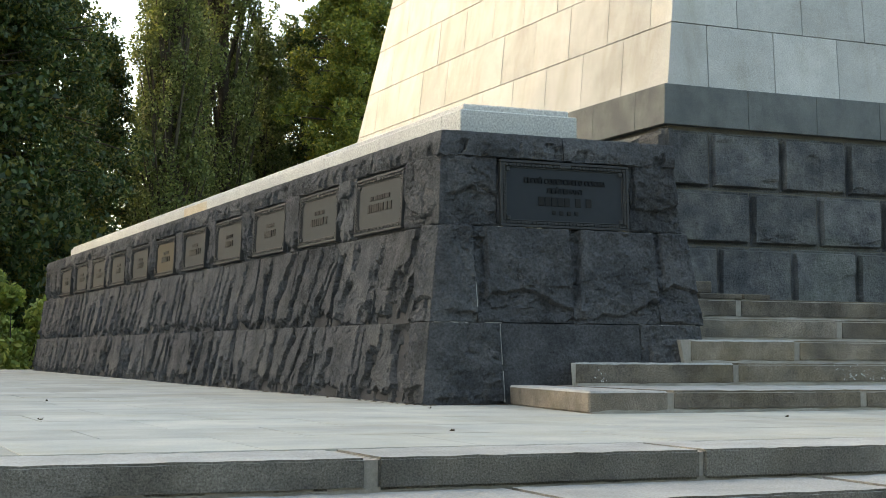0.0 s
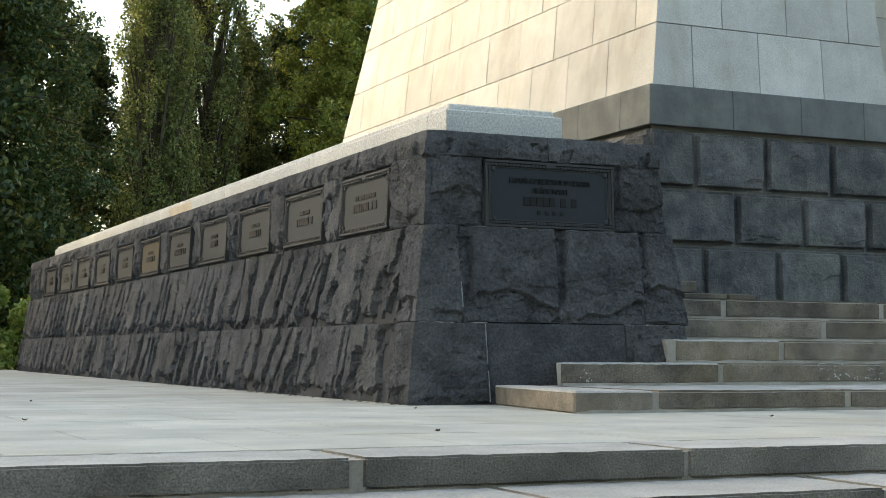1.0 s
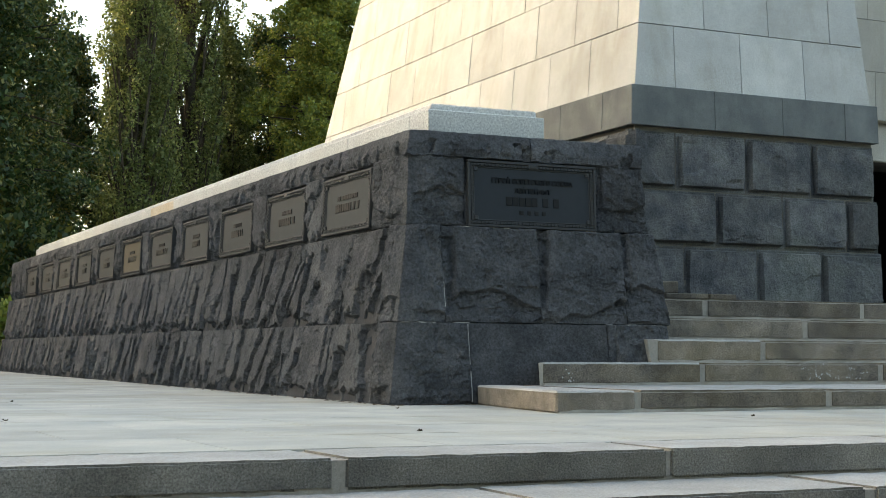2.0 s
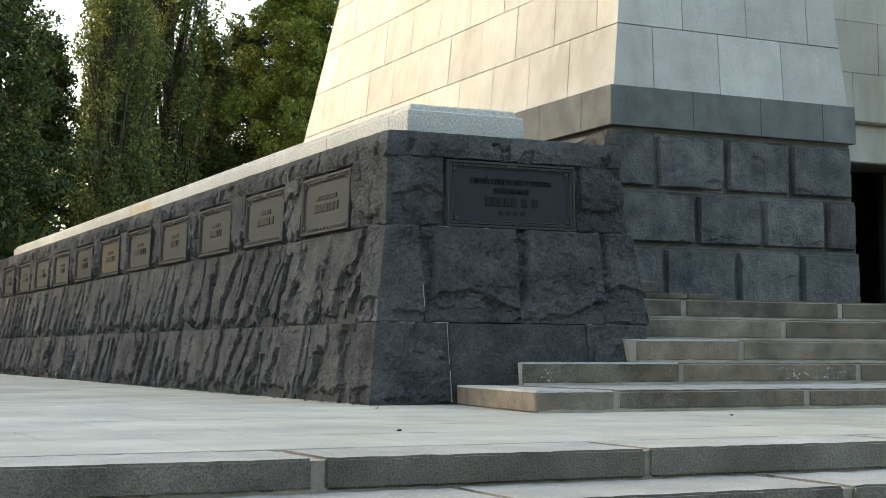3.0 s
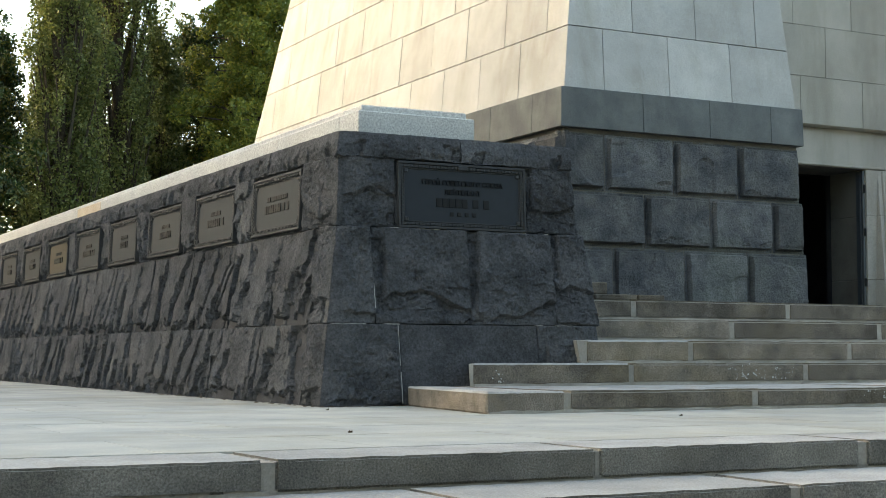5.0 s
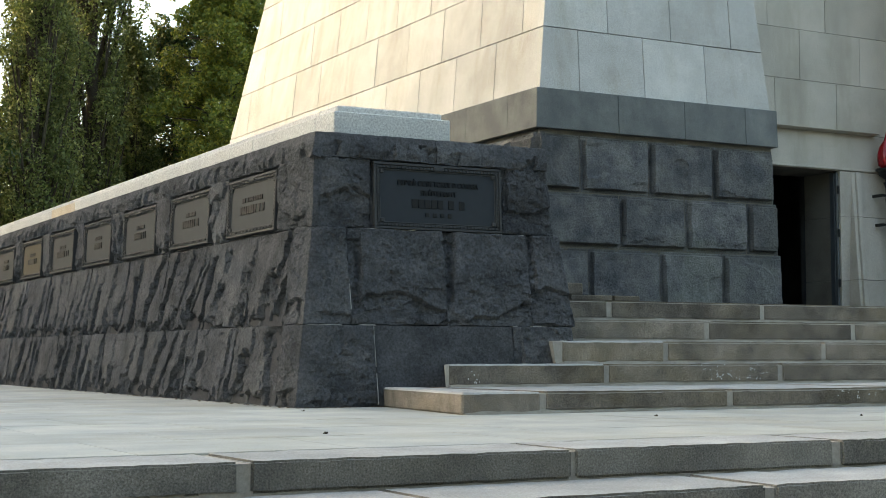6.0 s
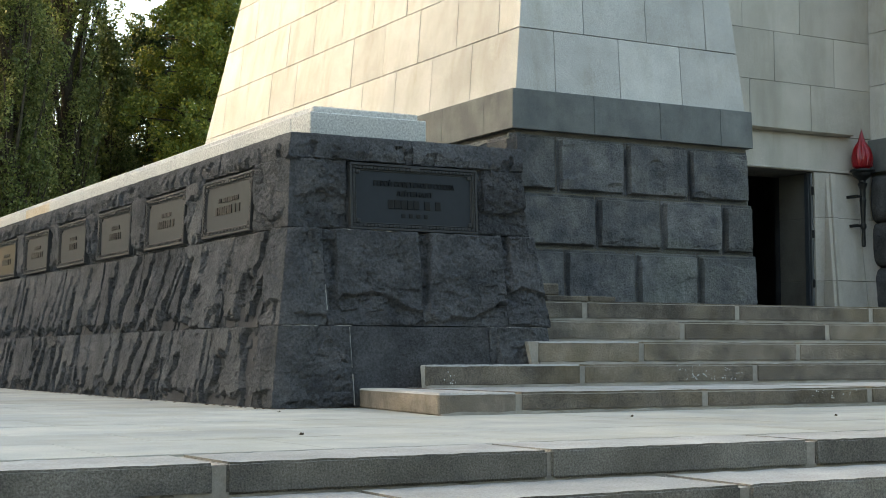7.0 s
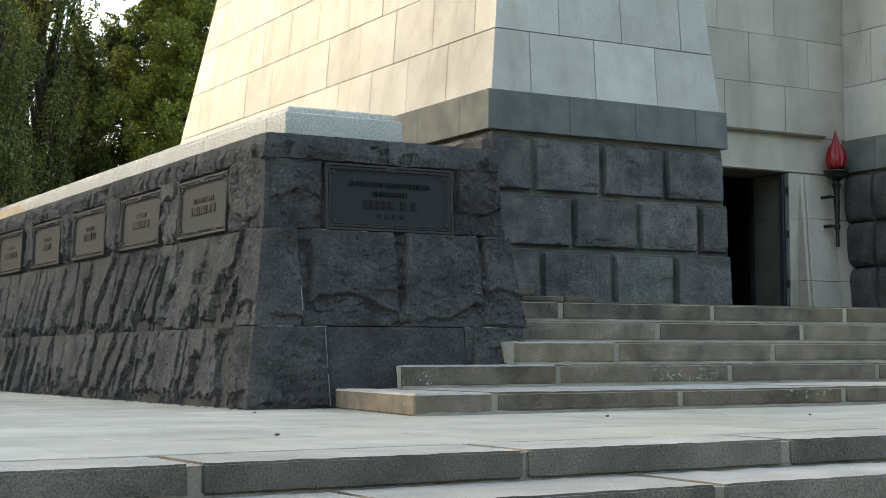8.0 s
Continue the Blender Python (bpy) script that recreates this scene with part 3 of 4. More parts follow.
box(bm, KX + 0.045, KXE - 0.06, KY + 0.045, KY + 0.4, 2.495, 2.558, 0.012)
part("upper_ledge", bm, KERB, kerb)

# ---- upper stair ----
up = thing("upper_stair", "worn grey granite steps with pale mortar, rising to the door", "stairs", kind="structure")
XR = 23.0
UP = (  # nose y, top z, left x, joints
    (9.05, 0.157, 5.06, (5.73, 7.445, 9.20, 10.95, 12.7, 14.4, 16.1, 17.9, 19.6)),
    (10.58, 0.345, 5.79, (7.35, 9.30, 11.22, 13.0, 14.8, 16.6, 18.4, 20.2)),
    (10.77, 0.545, 7.015, (8.13, 10.01, 11.83, 13.7, 15.5, 17.3, 19.2)),
    (11.15, 0.745, 7.24, (8.905, 10.765, 12.57, 14.4, 16.2, 18.0)),
    (11.45, 0.934, 7.24, (7.99, 9.845, 11.68, 13.4, 15.2, 17.0)),
)
random.seed(31)
zb = 0.0
for k, (yn, zt, xl, joints) in enumerate(UP):
    yb = UP[k + 1][0] + 0.1 if k < 4 else 12.0
    if k == 0:
        yb = 10.95
    bm = bmesh.new()
    box(bm, xl + (0.25 if 0 < k < 3 else 0.01 if k else 0.32), XR, yn + 0.009, max(yb, 10.9), zb - 0.02, zt - 0.014)
    part("mortar_bed", bm, MORTAR, up)
    xs = [xl, *joints, XR]
    for a, b in zip(xs, xs[1:]):
        bm = bmesh.new()
        if k == 0 and a == xl:                    # the end stone runs askew to the plinth
            hexa(bm, [(a, yn, 0.0), (b - 0.016, yn, 0.0), (b - 0.016, yb, 0.0), (a + 0.29, yb, 0.0)],
                 [(a, yn, zt), (b - 0.016, yn, zt), (b - 0.016, yb, zt), (a + 0.29, yb, zt)], 0.014)
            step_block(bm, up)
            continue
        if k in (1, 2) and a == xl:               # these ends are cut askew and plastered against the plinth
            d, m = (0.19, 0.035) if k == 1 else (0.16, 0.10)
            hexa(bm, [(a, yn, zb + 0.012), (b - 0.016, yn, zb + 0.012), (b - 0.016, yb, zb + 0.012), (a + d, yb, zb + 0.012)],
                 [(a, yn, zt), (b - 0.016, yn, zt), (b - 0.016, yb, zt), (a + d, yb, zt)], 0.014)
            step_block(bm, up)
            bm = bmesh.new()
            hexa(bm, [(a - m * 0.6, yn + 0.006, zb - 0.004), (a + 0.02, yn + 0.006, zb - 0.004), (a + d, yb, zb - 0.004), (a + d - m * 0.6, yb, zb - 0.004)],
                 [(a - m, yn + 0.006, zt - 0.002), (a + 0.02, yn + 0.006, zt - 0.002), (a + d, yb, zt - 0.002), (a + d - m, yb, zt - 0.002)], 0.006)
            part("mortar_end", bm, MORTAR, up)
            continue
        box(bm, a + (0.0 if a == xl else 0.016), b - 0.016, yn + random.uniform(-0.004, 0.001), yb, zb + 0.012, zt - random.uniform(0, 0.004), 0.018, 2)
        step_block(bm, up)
    zb = zt
    # mortar fillet along the foot of the riser
    bm = bmesh.new()
    z_foot = UP[k - 1][1] if k else 0.0
    box(bm, xl + 0.02, XR, yn - 0.012, yn + 0.03, z_foot - 0.004, z_foot + 0.020)
    bmesh.ops.subdivide_edges(bm, edges=[e for e in bm.edges if e.calc_length() > 1], cuts=260, use_grid_fill=True)
    for v in bm.verts:                            # smeared on by hand
        n_ = noise.noise(Vector((v.co.x * 6, k, 0))) + 0.6 * noise.noise(Vector((v.co.x * 23, k, 5)))
        v.co.z += 0.012 * n_ * (v.co.z > z_foot)
        v.co.y += 0.008 * n_ * (v.co.y < yn)
    part("mortar_fillet", bm, MORTAR, up)
# pale lime specks on the lower risers
random.seed(63)
bm = bmesh.new()
for x0, x1, y, z0, z1, count in ((8.35, 9.15, 10.574, 0.20, 0.335, 60), (5.95, 6.1, 10.574, 0.19, 0.30, 10), (8.5, 9.1, 9.043, 0.06, 0.145, 14)):
    for i in range(count):
        cx, cz, r = random.uniform(x0, x1), random.uniform(z0, z1), random.uniform(0.003, 0.009)
        ring = [bm.verts.new((cx + r * random.uniform(0.6, 1.2) * math.cos(k * 1.0472), y, cz + r * random.uniform(0.6, 1.2) * math.sin(k * 1.0472))) for k in range(6)]
        tip = bm.verts.new((cx, y - 0.002, cz))
        for k in range(6):
            bm.faces.new((ring[k], ring[(k + 1) % 6], tip))
specks = part("lime_speck", bm, LIME, up)
specks["kind"] = "stuff"
landing = thing("landing", "stone landing before the doorway", "landing", kind="structure")
bm = bmesh.new()
box(bm, 7.2, XR, 11.99, 16.2, 0.5, 0.934)
part("slab", bm, STEP, landing)
bm = bmesh.new()
box(bm, 7.63, 8.10, 11.55, 12.1, 0.934, 0.985, 0.008)
tagged(part("stone_slab", bm, STEP, None), "thin pale stone slab lying on the landing", "slab")
bm = bmesh.new()
box(bm, 8.12, 8.42, 11.55, 12.1, 0.934, 0.985, 0.008)
tagged(part("stone_slab", bm, STEP, None), "thin pale stone slab lying on the landing", "slab")
bm = bmesh.new()
box(bm, 7.60, 7.80, 11.60, 12.0, 0.985, 1.10, 0.012)
tagged(part("stone_block", bm, STEP, None), "small pale stone block on the slab by the plinth", "stone block")

# ---- obelisk base ----
OX, OY, OXR, OYB = 9.405, 14.90, 13.0, 26.1
RX, RXR = 16.35, 19.95          # the second pier
ZR, ZB0, ZB1 = 0.93, 3.135, 3.622


def bat(z):
    """How far the wall stands back at a height."""
    return -0.13 + 0.025 * (z - ZR) if z < ZB0 else 0.19 * max(z - ZB1, 0.0)


TOPZ = 9.2
obelisk = thing("obelisk_base", "battered obelisk base of pale ashlar over dark rusticated stone", "monument", kind="structure")
bm = bmesh.new()
for x0, x1, left in ((OX, OXR, True), (RX, RXR, False)):
    for za, zc, d in ((0.2, ZB0, 0.05), (ZB0, ZB1, 0.03), (ZB1, TOPZ, 0.03)):
        sa, sc = bat(za + 1e-4) + d, bat(zc - 1e-4) + d
        if za == ZB0:
            sa = sc = 0.0
        la, lc = (x0 + sa, x0 + sc) if left else (x0 + 0.03, x0 + 0.03)
        ra, rc = (x1 - 0.03, x1 - 0.03) if left else (x1 - sa, x1 - sc)
        hexa(bm, [(la, OY + sa, za), (ra, OY + sa, za), (ra, 20, za), (la, 20, za)], [(lc, OY + sc, zc), (rc, OY + sc, zc), (rc, 20, zc), (lc, 20, zc)])
for za, zc in ((0.2, ZB1), (ZB1, TOPZ)):
    sa, sc = max(bat(za + 1e-4), 0) + 0.03, max(bat(zc - 1e-4), 0) + 0.03
    hexa(bm, [(OX + sa, 20, za), (RXR - sa, 20, za), (RXR - sa, OYB - sa, za), (OX + sa, OYB - sa, za)],
         [(OX + sc, 20, zc), (RXR - sc, 20, zc), (RXR - sc, OYB - sc, zc), (OX + sc, OYB - sc, zc)])
part("core", bm, JOINT, obelisk)

# dark rusticated stones: rows (z0, z1) and their joints along the front
RUST = (
    (2.385, 3.09, (9.30, 9.955, 10.975, 11.975, 12.985)),
    (1.715, 2.385, (9.29, 10.52, 11.525, 12.515, 13.035)),
    (0.93, 1.715, (9.28, 10.04, 11.11, 12.09, 13.08)),
)


def dressed(u, v, L, H, seed):
    """Raised field with a sunk flat margin; a picked face, its lower edge chipped away here and there."""
    wob = 0.006 * fbm(u * 9, v * 9, seed + 8, 3)
    e = np.minimum(np.minimum(u, L - u), np.minimum(v, H - v)) + wob
    field = np.clip((e - 0.040) / 0.010, 0, 1)
    x, y, a, b, c = cells(u / 0.10, v / 0.06, seed + 4)
    chip_top = 0.075 + 0.16 * np.clip(fbm(u * 4, v * 0 + 1, seed + 5, 4), -0.25, 1)
    chips = np.clip((chip_top - v) / 0.012, 0, 1) * (0.008 + 0.032 * a * b)
    hollow = 0.018 * np.clip((vnoise(u * 2.2, v * 2.6, seed + 9) - 0.12) / 0.03, 0, 1)
    return -0.012 * (e < 0.016) + field * (0.078 + 0.018 * fbm(u * 2.5, v * 2.5, seed + 1, 4) + 0.014 * fbm(u * 11, v * 11, seed + 6, 3) - chips - hollow)


random.seed(41)
sd = 300
for z0, z1, xs in RUST:
    s0, s1 = bat(z0 + 1e-4), bat(z1 - 1e-4)
    V = Vector((0, s1 - s0, z1 - z0))
    H = V.length
    V /= H
    for a, b in zip(xs, xs[1:]):
        sd += 1
        me = rock_mesh("rusticated_stone", (a, OY + s0 + 0.045, z0), (1, 0, 0), V, (0, -V.z, V.y), b - a, H, dressed, sd, 0.019, 0.06, 0.0, BASALT_RUST)
        part_mesh("rusticated_stone", me, obelisk)
    W = Vector((s1 - s0, 0, z1 - z0)) / H
    y = OY + s0
    for i in range(5):
        w = (0.62, 1.02, 1.0, 1.0, 1.0)[i]
        sd += 1
        me = rock_mesh("rusticated_stone", (OX + s0 + 0.02, y + w, z0), (0, -1, 0), W, (-W.z, 0, W.x), w, H, dressed, sd, 0.04, 0.06, 0.0, BASALT_RUST)
        part_mesh("rusticated_stone", me, obelisk)
        y += w
    y = OY + s0                                   # side of the second pier within the recess
    for i in range(2):
        w = 0.56
        sd += 1
        me = rock_mesh("rusticated_stone", (RX + 0.02 + 0.05 * (ZB0 - z0) * 0, y + w, z0), (0, -1, 0), (0, 0, 1), (-1, 0, 0), w, H, pillow, sd, 0.03, 0.06, 0.0, BASALT)
        part_mesh("rusticated_stone", me, obelisk)
        y += w
    for i in range(4):
        me = rock_mesh("rusticated_stone", (RX + 0.9 * i, OY + s0 + 0.02, z0), (1, 0, 0), V, (0, -V.z, V.y), 0.9, H, dressed, sd + 50 + i, 0.05, 0.06, 0.0, BASALT_RUST)
        part_mesh("rusticated_stone", me, obelisk)

# band
for a, b in zip((9.29, 10.49, 11.51, 12.49), (10.49, 11.51, 12.49, 13.03)):
    bm = bmesh.new()
    back_y = 15.47 if a < 9.3 else OY + 0.1
    hexa(bm, [(a, OY - 0.115, ZB0), (b - 0.004, OY - 0.115, ZB0), (b - 0.004, back_y, ZB0), (a, back_y, ZB0)],
         [(a + (0.02 if a < 9.3 else 0), OY - 0.095, ZB1), (b - 0.004, OY - 0.095, ZB1), (b - 0.004, back_y, ZB1), (a + (0.02 if a < 9.3 else 0), back_y, ZB1)], 0.006)
    part("band_stone", bm, BAND, obelisk)
y = 15.474
for w in (1.05, 1.05, 1.05, 1.05, 1.05, 1.05, 1.05, 1.05, 1.05):
    bm = bmesh.new()
    hexa(bm, [(9.29, y, ZB0), (9.6, y, ZB0), (9.6, y + w - 0.004, ZB0), (9.29, y + w - 0.004, ZB0)],
         [(9.31, y, ZB1), (9.6, y, ZB1), (9.6, y + w - 0.004, ZB1), (9.31, y + w - 0.004, ZB1)], 0.006)
    part("band_stone", bm, BAND, obelisk)
    y += w
for ya, yb in ((14.785, 15.30), (15.304, 15.96)):
    bm = bmesh.new()
    box(bm, RX - 0.06, RX + 0.3, ya, yb, ZB0, ZB1, 0.006)
    part("band_stone", bm, BAND, obelisk)
bm = bmesh.new()
box(bm, RX + 0.302, RXR + 0.1, OY - 0.115, OY + 0.1, ZB0, ZB1, 0.006)
part("band_stone", bm, BAND, obelisk)
bm = bmesh.new()                                  # thin ledge over the band
hexa(bm, [(9.32, OY - 0.08, 3.596), (13.01, OY - 0.08, 3.596), (13.01, OY + 0.05, 3.596), (9.32, OY + 0.05, 3.596)],
     [(9.37, OY - 0.03, 3.63), (13.0, OY - 0.03, 3.63), (13.0, OY + 0.05, 3.63), (9.37, OY + 0.05, 3.63)])
hexa(bm, [(9.32, OY + 0.052, 3.596), (9.5, OY + 0.052, 3.596), (9.5, 25.1, 3.596), (9.32, 25.1, 3.596)],
     [(9.37, OY + 0.052, 3.63), (9.5, OY + 0.052, 3.63), (9.5, 25.05, 3.63), (9.37, 25.05, 3.63)])
part("ledge", bm, ASHLAR, obelisk)

# pale ashlar courses
ZC = [3.622, 4.435, 5.238, 6.045, 6.84, 7.63, 8.43, 9.2]
for c, (z0, z1) in enumerate(zip(ZC, ZC[1:])):
    s0, s1 = bat(z0 + 1e-4), bat(z1)
    off = (9.99, 10.52)[c % 2]
    start, pitch = ((16.0, 1.057), (15.54, 1.061), (16.13, 1.07), (15.71, 1.075))[c % 4]
    beds = [start + pitch * i for i in range(-1, 11)]
    quoin = min(y for y in beds if y > OY + s0 + 0.45)
    xs = [OX + s0] + [off + 0.98 * i for i in range(4) if OX + s0 + 0.25 < off + 0.98 * i < OXR - 0.2] + [OXR]
    g_ = 0.0045
    for i, (a, b) in enumerate(zip(xs, xs[1:])):
        a1 = OX + s1 if i == 0 else a + 0.075
        b1 = b if i == len(xs) - 2 else b + 0.075
        deep = quoin - OY - s0 if i == 0 else 0.3
        bm = bmesh.new()
        d = random.uniform(-0.003, 0.003)
        hexa(bm, [(a + g_, OY + s0 + d, z0 + g_), (b - g_, OY + s0 + d, z0 + g_), (b - g_, OY + s0 + deep, z0 + g_), (a + g_, OY + s0 + deep, z0 + g_)],
             [(a1 + g_, OY + s1 + d, z1 - g_), (b1 - g_, OY + s1 + d, z1 - g_), (b1 - g_, OY + s0 + deep + (0.17 if i == 0 else s1 - s0), z1 - g_), (a1 + g_, OY + s0 + deep + (0.17 if i == 0 else s1 - s0), z1 - g_)], 0.004)
        part("ashlar_block", bm, ASHLAR, obelisk)
    y_end = OYB - s0
    ys_ = [y for y in beds if quoin - 0.01 < y < y_end - 0.3] + [y_end]
    for i, (a, b) in enumerate(zip(ys_, ys_[1:])):
        a1 = a + 0.17
        b1 = OYB - s1 if i == len(ys_) - 2 else b + 0.17
        d = random.uniform(-0.003, 0.003)
        bm = bmesh.new()
        hexa(bm, [(OX + s0 + d, a + g_, z0 + g_), (OX + s0 + 0.3, a + g_, z0 + g_), (OX + s0 + 0.3, b - g_, z0 + g_), (OX + s0 + d, b - g_, z0 + g_)],
             [(OX + s1 + d, a1 + g_, z1 - g_), (OX + s1 + 0.3, a1 + g_, z1 - g_), (OX + s1 + 0.3, b1 - g_, z1 - g_), (OX + s1 + d, b1 - g_, z1 - g_)], 0.004)
        part("ashlar_block", bm, ASHLAR, obelisk)

for c, (z0, z1) in enumerate(zip(ZC, ZC[1:])):     # second pier, its side in the recess and its front
    for ya, yb in ((14.92, 15.4), (15.4, 15.965)) if c % 2 else ((14.92, 15.965),):
        bm = bmesh.new()
        box(bm, RX + random.uniform(-0.003, 0.003), RX + 0.1, ya + 0.004, yb - 0.004, z0 + 0.004, z1 - 0.004, 0.004)
        part("ashlar_block", bm, ASHLAR, obelisk)
    s0, s1 = bat(z0 + 1e-4), bat(z1)
    bm = bmesh.new()
    hexa(bm, [(RX + 0.104, OY + s0, z0 + 0.004), (RXR - s0, OY + s0, z0 + 0.004), (RXR - s0, OY + s0 + 0.3, z0 + 0.004), (RX + 0.104, OY + s0 + 0.3, z0 + 0.004)],
         [(RX + 0.104, OY + s1, z1 - 0.004), (RXR - s1, OY + s1, z1 - 0.004), (RXR - s1, OY + s1 + 0.3, z1 - 0.004), (RX + 0.104, OY + s1 + 0.3, z1 - 0.004)], 0.004)
    part("ashlar_block", bm, ASHLAR, obelisk)

# ---- recess wall with the doorway ----
WY = 15.97
recess = thing("wall_recess", "pale ashlar recess wall round the doorway", "wall", kind="structure")
bm = bmesh.new()
box(bm, 12.9, 13.4, WY + 0.02, WY + 0.8, 0.9, TOPZ)
box(bm, 15.24, 16.5, WY + 0.02, WY + 0.8, 0.9, TOPZ)
box(bm, 13.4, 15.24, WY + 0.02, WY + 0.8, 3.085, TOPZ)
part("backing", bm, JOINT, recess)
DZ = ((3.64, 4.36, (12.9, 14.02, 15.18, 16.5)), (4.36, 5.09, (12.9, 14.49, 15.65, 16.5)), (5.09, 5.85, (12.9, 13.9, 14.99, 16.5)), (5.85, 6.6, (12.9, 14.5, 15.65, 16.5)),
      (6.6, 7.35, (12.9, 13.9, 15.0, 16.5)), (7.35, 9.1, (12.9, 14.5, 15.6, 16.5)), (3.09, 3.638, (12.9, 16.5)))
for z0, z1, xs in DZ:
    for a, b in zip(xs, xs[1:]):
        bm = bmesh.new()
        box(bm, a + 0.003, b - 0.003, WY + random.uniform(-0.003, 0.003), WY + 0.1, z0 + 0.003, z1 - 0.003, 0.004)
        part("ashlar_block", bm, RECESS, recess)
for z0, z1 in ((0.93, 1.50), (1.50, 2.42), (2.42, 3.087)):
    bm = bmesh.new()
    w0, w1 = WY - (3.09 - z0) * 0.115, WY - (3.09 - z1) * 0.115
    j0, j1 = 15.463 + 0.056 * (z0 - 0.93), 15.463 + 0.056 * (z1 - 0.93)
    cut = 16.02 if z0 < 2 else 16.5
    hexa(bm, [(j0, w0, z0 + 0.003), (cut - 0.003, w0, z0 + 0.003), (cut - 0.003, WY + 0.1, z0 + 0.003), (j0, WY + 0.1, z0 + 0.003)],
         [(j1, w1, z1 - 0.003), (cut - 0.003, w1, z1 - 0.003), (cut - 0.003, WY + 0.1, z1 - 0.003), (j1, WY + 0.1, z1 - 0.003)], 0.004)
    if cut < 16.1:
        part("ashlar_block", bm, RECESS, recess)
        bm = bmesh.new()
        hexa(bm, [(cut + 0.003, w0, z0 + 0.003), (16.5, w0, z0 + 0.003), (16.5, WY + 0.1, z0 + 0.003), (cut + 0.003, WY + 0.1, z0 + 0.003)],
             [(cut + 0.003, w1, z1 - 0.003), (16.5, w1, z1 - 0.003), (16.5, WY + 0.1, z1 - 0.003), (cut + 0.003, WY + 0.1, z1 - 0.003)], 0.004)
    part("ashlar_block", bm, RECESS, recess)
    bm = bmesh.new()
    hexa(bm, [(12.9, w0, z0 + 0.003), (13.3, w0, z0 + 0.003), (13.3, WY + 0.1, z0 + 0.003), (12.9, WY + 0.1, z0 + 0.003)],
         [(12.9, w1, z1 - 0.003), (13.3, w1, z1 - 0.003), (13.3, WY + 0.1, z1 - 0.003), (12.9, WY + 0.1, z1 - 0.003)], 0.004)
    part("ashlar_block", bm, RECESS, recess)
bm = bmesh.new()                                  # hood moulding over the door
hexa(bm, [(13.45, WY - 0.10, 3.64), (15.86, WY - 0.10, 3.64), (15.86, WY, 3.635), (13.45, WY, 3.635)],
     [(13.42, WY - 0.14, 3.66), (15.90, WY - 0.14, 3.66), (15.90, WY, 3.67), (13.42, WY, 3.67)], 0.004)
part("hood_moulding", bm, RECESS, recess)
bm = bmesh.new()
hexa(bm, [(13.2, WY - 0.03, 3.10), (16.33, WY - 0.03, 3.10), (16.33, WY, 3.10), (13.2, WY, 3.10)],
     [(13.2, WY - 0.03, 3.13), (16.33, WY - 0.03, 3.13), (16.33, WY, 3.13), (13.2, WY, 3.13)], 0.004)
part("lintel_fillet", bm, RECESS, recess)
# door surround: inclined jambs and head
surround = thing("door_frame", "pale stone door surround with moulded jambs", "door frame", kind="structure")
bm = bmesh.new()
for a, b, d in ((0.61, 0.73, 0.03), (0.73, 0.798, -0.03)):
    d0 = d - 0.115 * (3.085 - ZR)
    hexa(bm, [(14.13 - b, WY + d0, ZR), (14.13 - a, WY + d0, ZR), (14.13 - a, WY + 0.3, ZR), (14.13 - b, WY + 0.3, ZR)],
         [(14.13 - b, WY + d, 3.085), (14.13 - a, WY + d, 3.085), (14.13 - a, WY + 0.3, 3.085), (14.13 - b, WY + 0.3, 3.085)], 0.004)
part("jamb", bm, RECESS, surround)
for z0, z1 in ((ZR, 1.50), (1.50, 2.42), (2.42, 3.085)):
    bm = bmesh.new()                              # plain return behind the moulding
    box(bm, 15.2, 15.60, WY - 0.02, WY + 0.16, z0 + 0.002, z1 - 0.002, 0.004)
    part("jamb", bm, RECESS, surround)
    # reveal behind the post, shade painted in as a darker brown-grey
    bm = bmesh.new()
    box(bm, 15.203, 15.60, WY + 0.162, WY + 0.735, z0 + 0.002, z1 - 0.002, 0.004)
    part("reveal", bm, SHADED_REVEAL, surround, "brown-grey reveal, shade put into its colour")
    bm = bmesh.new()                              # leaning moulding, a step and a roll
    for a, b, d in ((0.0, 0.055, -0.012), (0.055, 0.128, -0.045)):
        e0, e1 = 15.333 + 0.042 * (z0 - ZR), 15.333 + 0.042 * (z1 - ZR)
        f0, f1 = WY + d - 0.115 * (3.085 - z0), WY + d - 0.115 * (3.085 - z1)
        k0, k1 = 1 + 0.15 * (z0 - ZR), 1 + 0.15 * (z1 - ZR)
        hexa(bm, [(e0 + a * k0, f0, z0 + 0.002), (e0 + b * k0, f0, z0 + 0.002), (e0 + b * k0, WY, z0 + 0.002), (e0 + a * k0, WY, z0 + 0.002)],
             [(e1 + a * k1, f1, z1 - 0.002), (e1 + b * k1, f1, z1 - 0.002), (e1 + b * k1, WY, z1 - 0.002), (e1 + a * k1, WY, z1 - 0.002)], 0.006)
    part("moulding", bm, RECESS, surround)
# porch behind the opening; near-black lining colour stands in for the room's shade
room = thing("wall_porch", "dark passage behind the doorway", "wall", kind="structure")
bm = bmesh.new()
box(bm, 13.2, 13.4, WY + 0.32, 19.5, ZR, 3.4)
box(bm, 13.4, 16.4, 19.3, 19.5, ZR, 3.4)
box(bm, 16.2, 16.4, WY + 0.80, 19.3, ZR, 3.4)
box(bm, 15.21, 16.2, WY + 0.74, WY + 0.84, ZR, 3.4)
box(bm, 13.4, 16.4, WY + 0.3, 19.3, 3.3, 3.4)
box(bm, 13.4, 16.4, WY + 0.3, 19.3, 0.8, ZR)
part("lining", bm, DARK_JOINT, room)
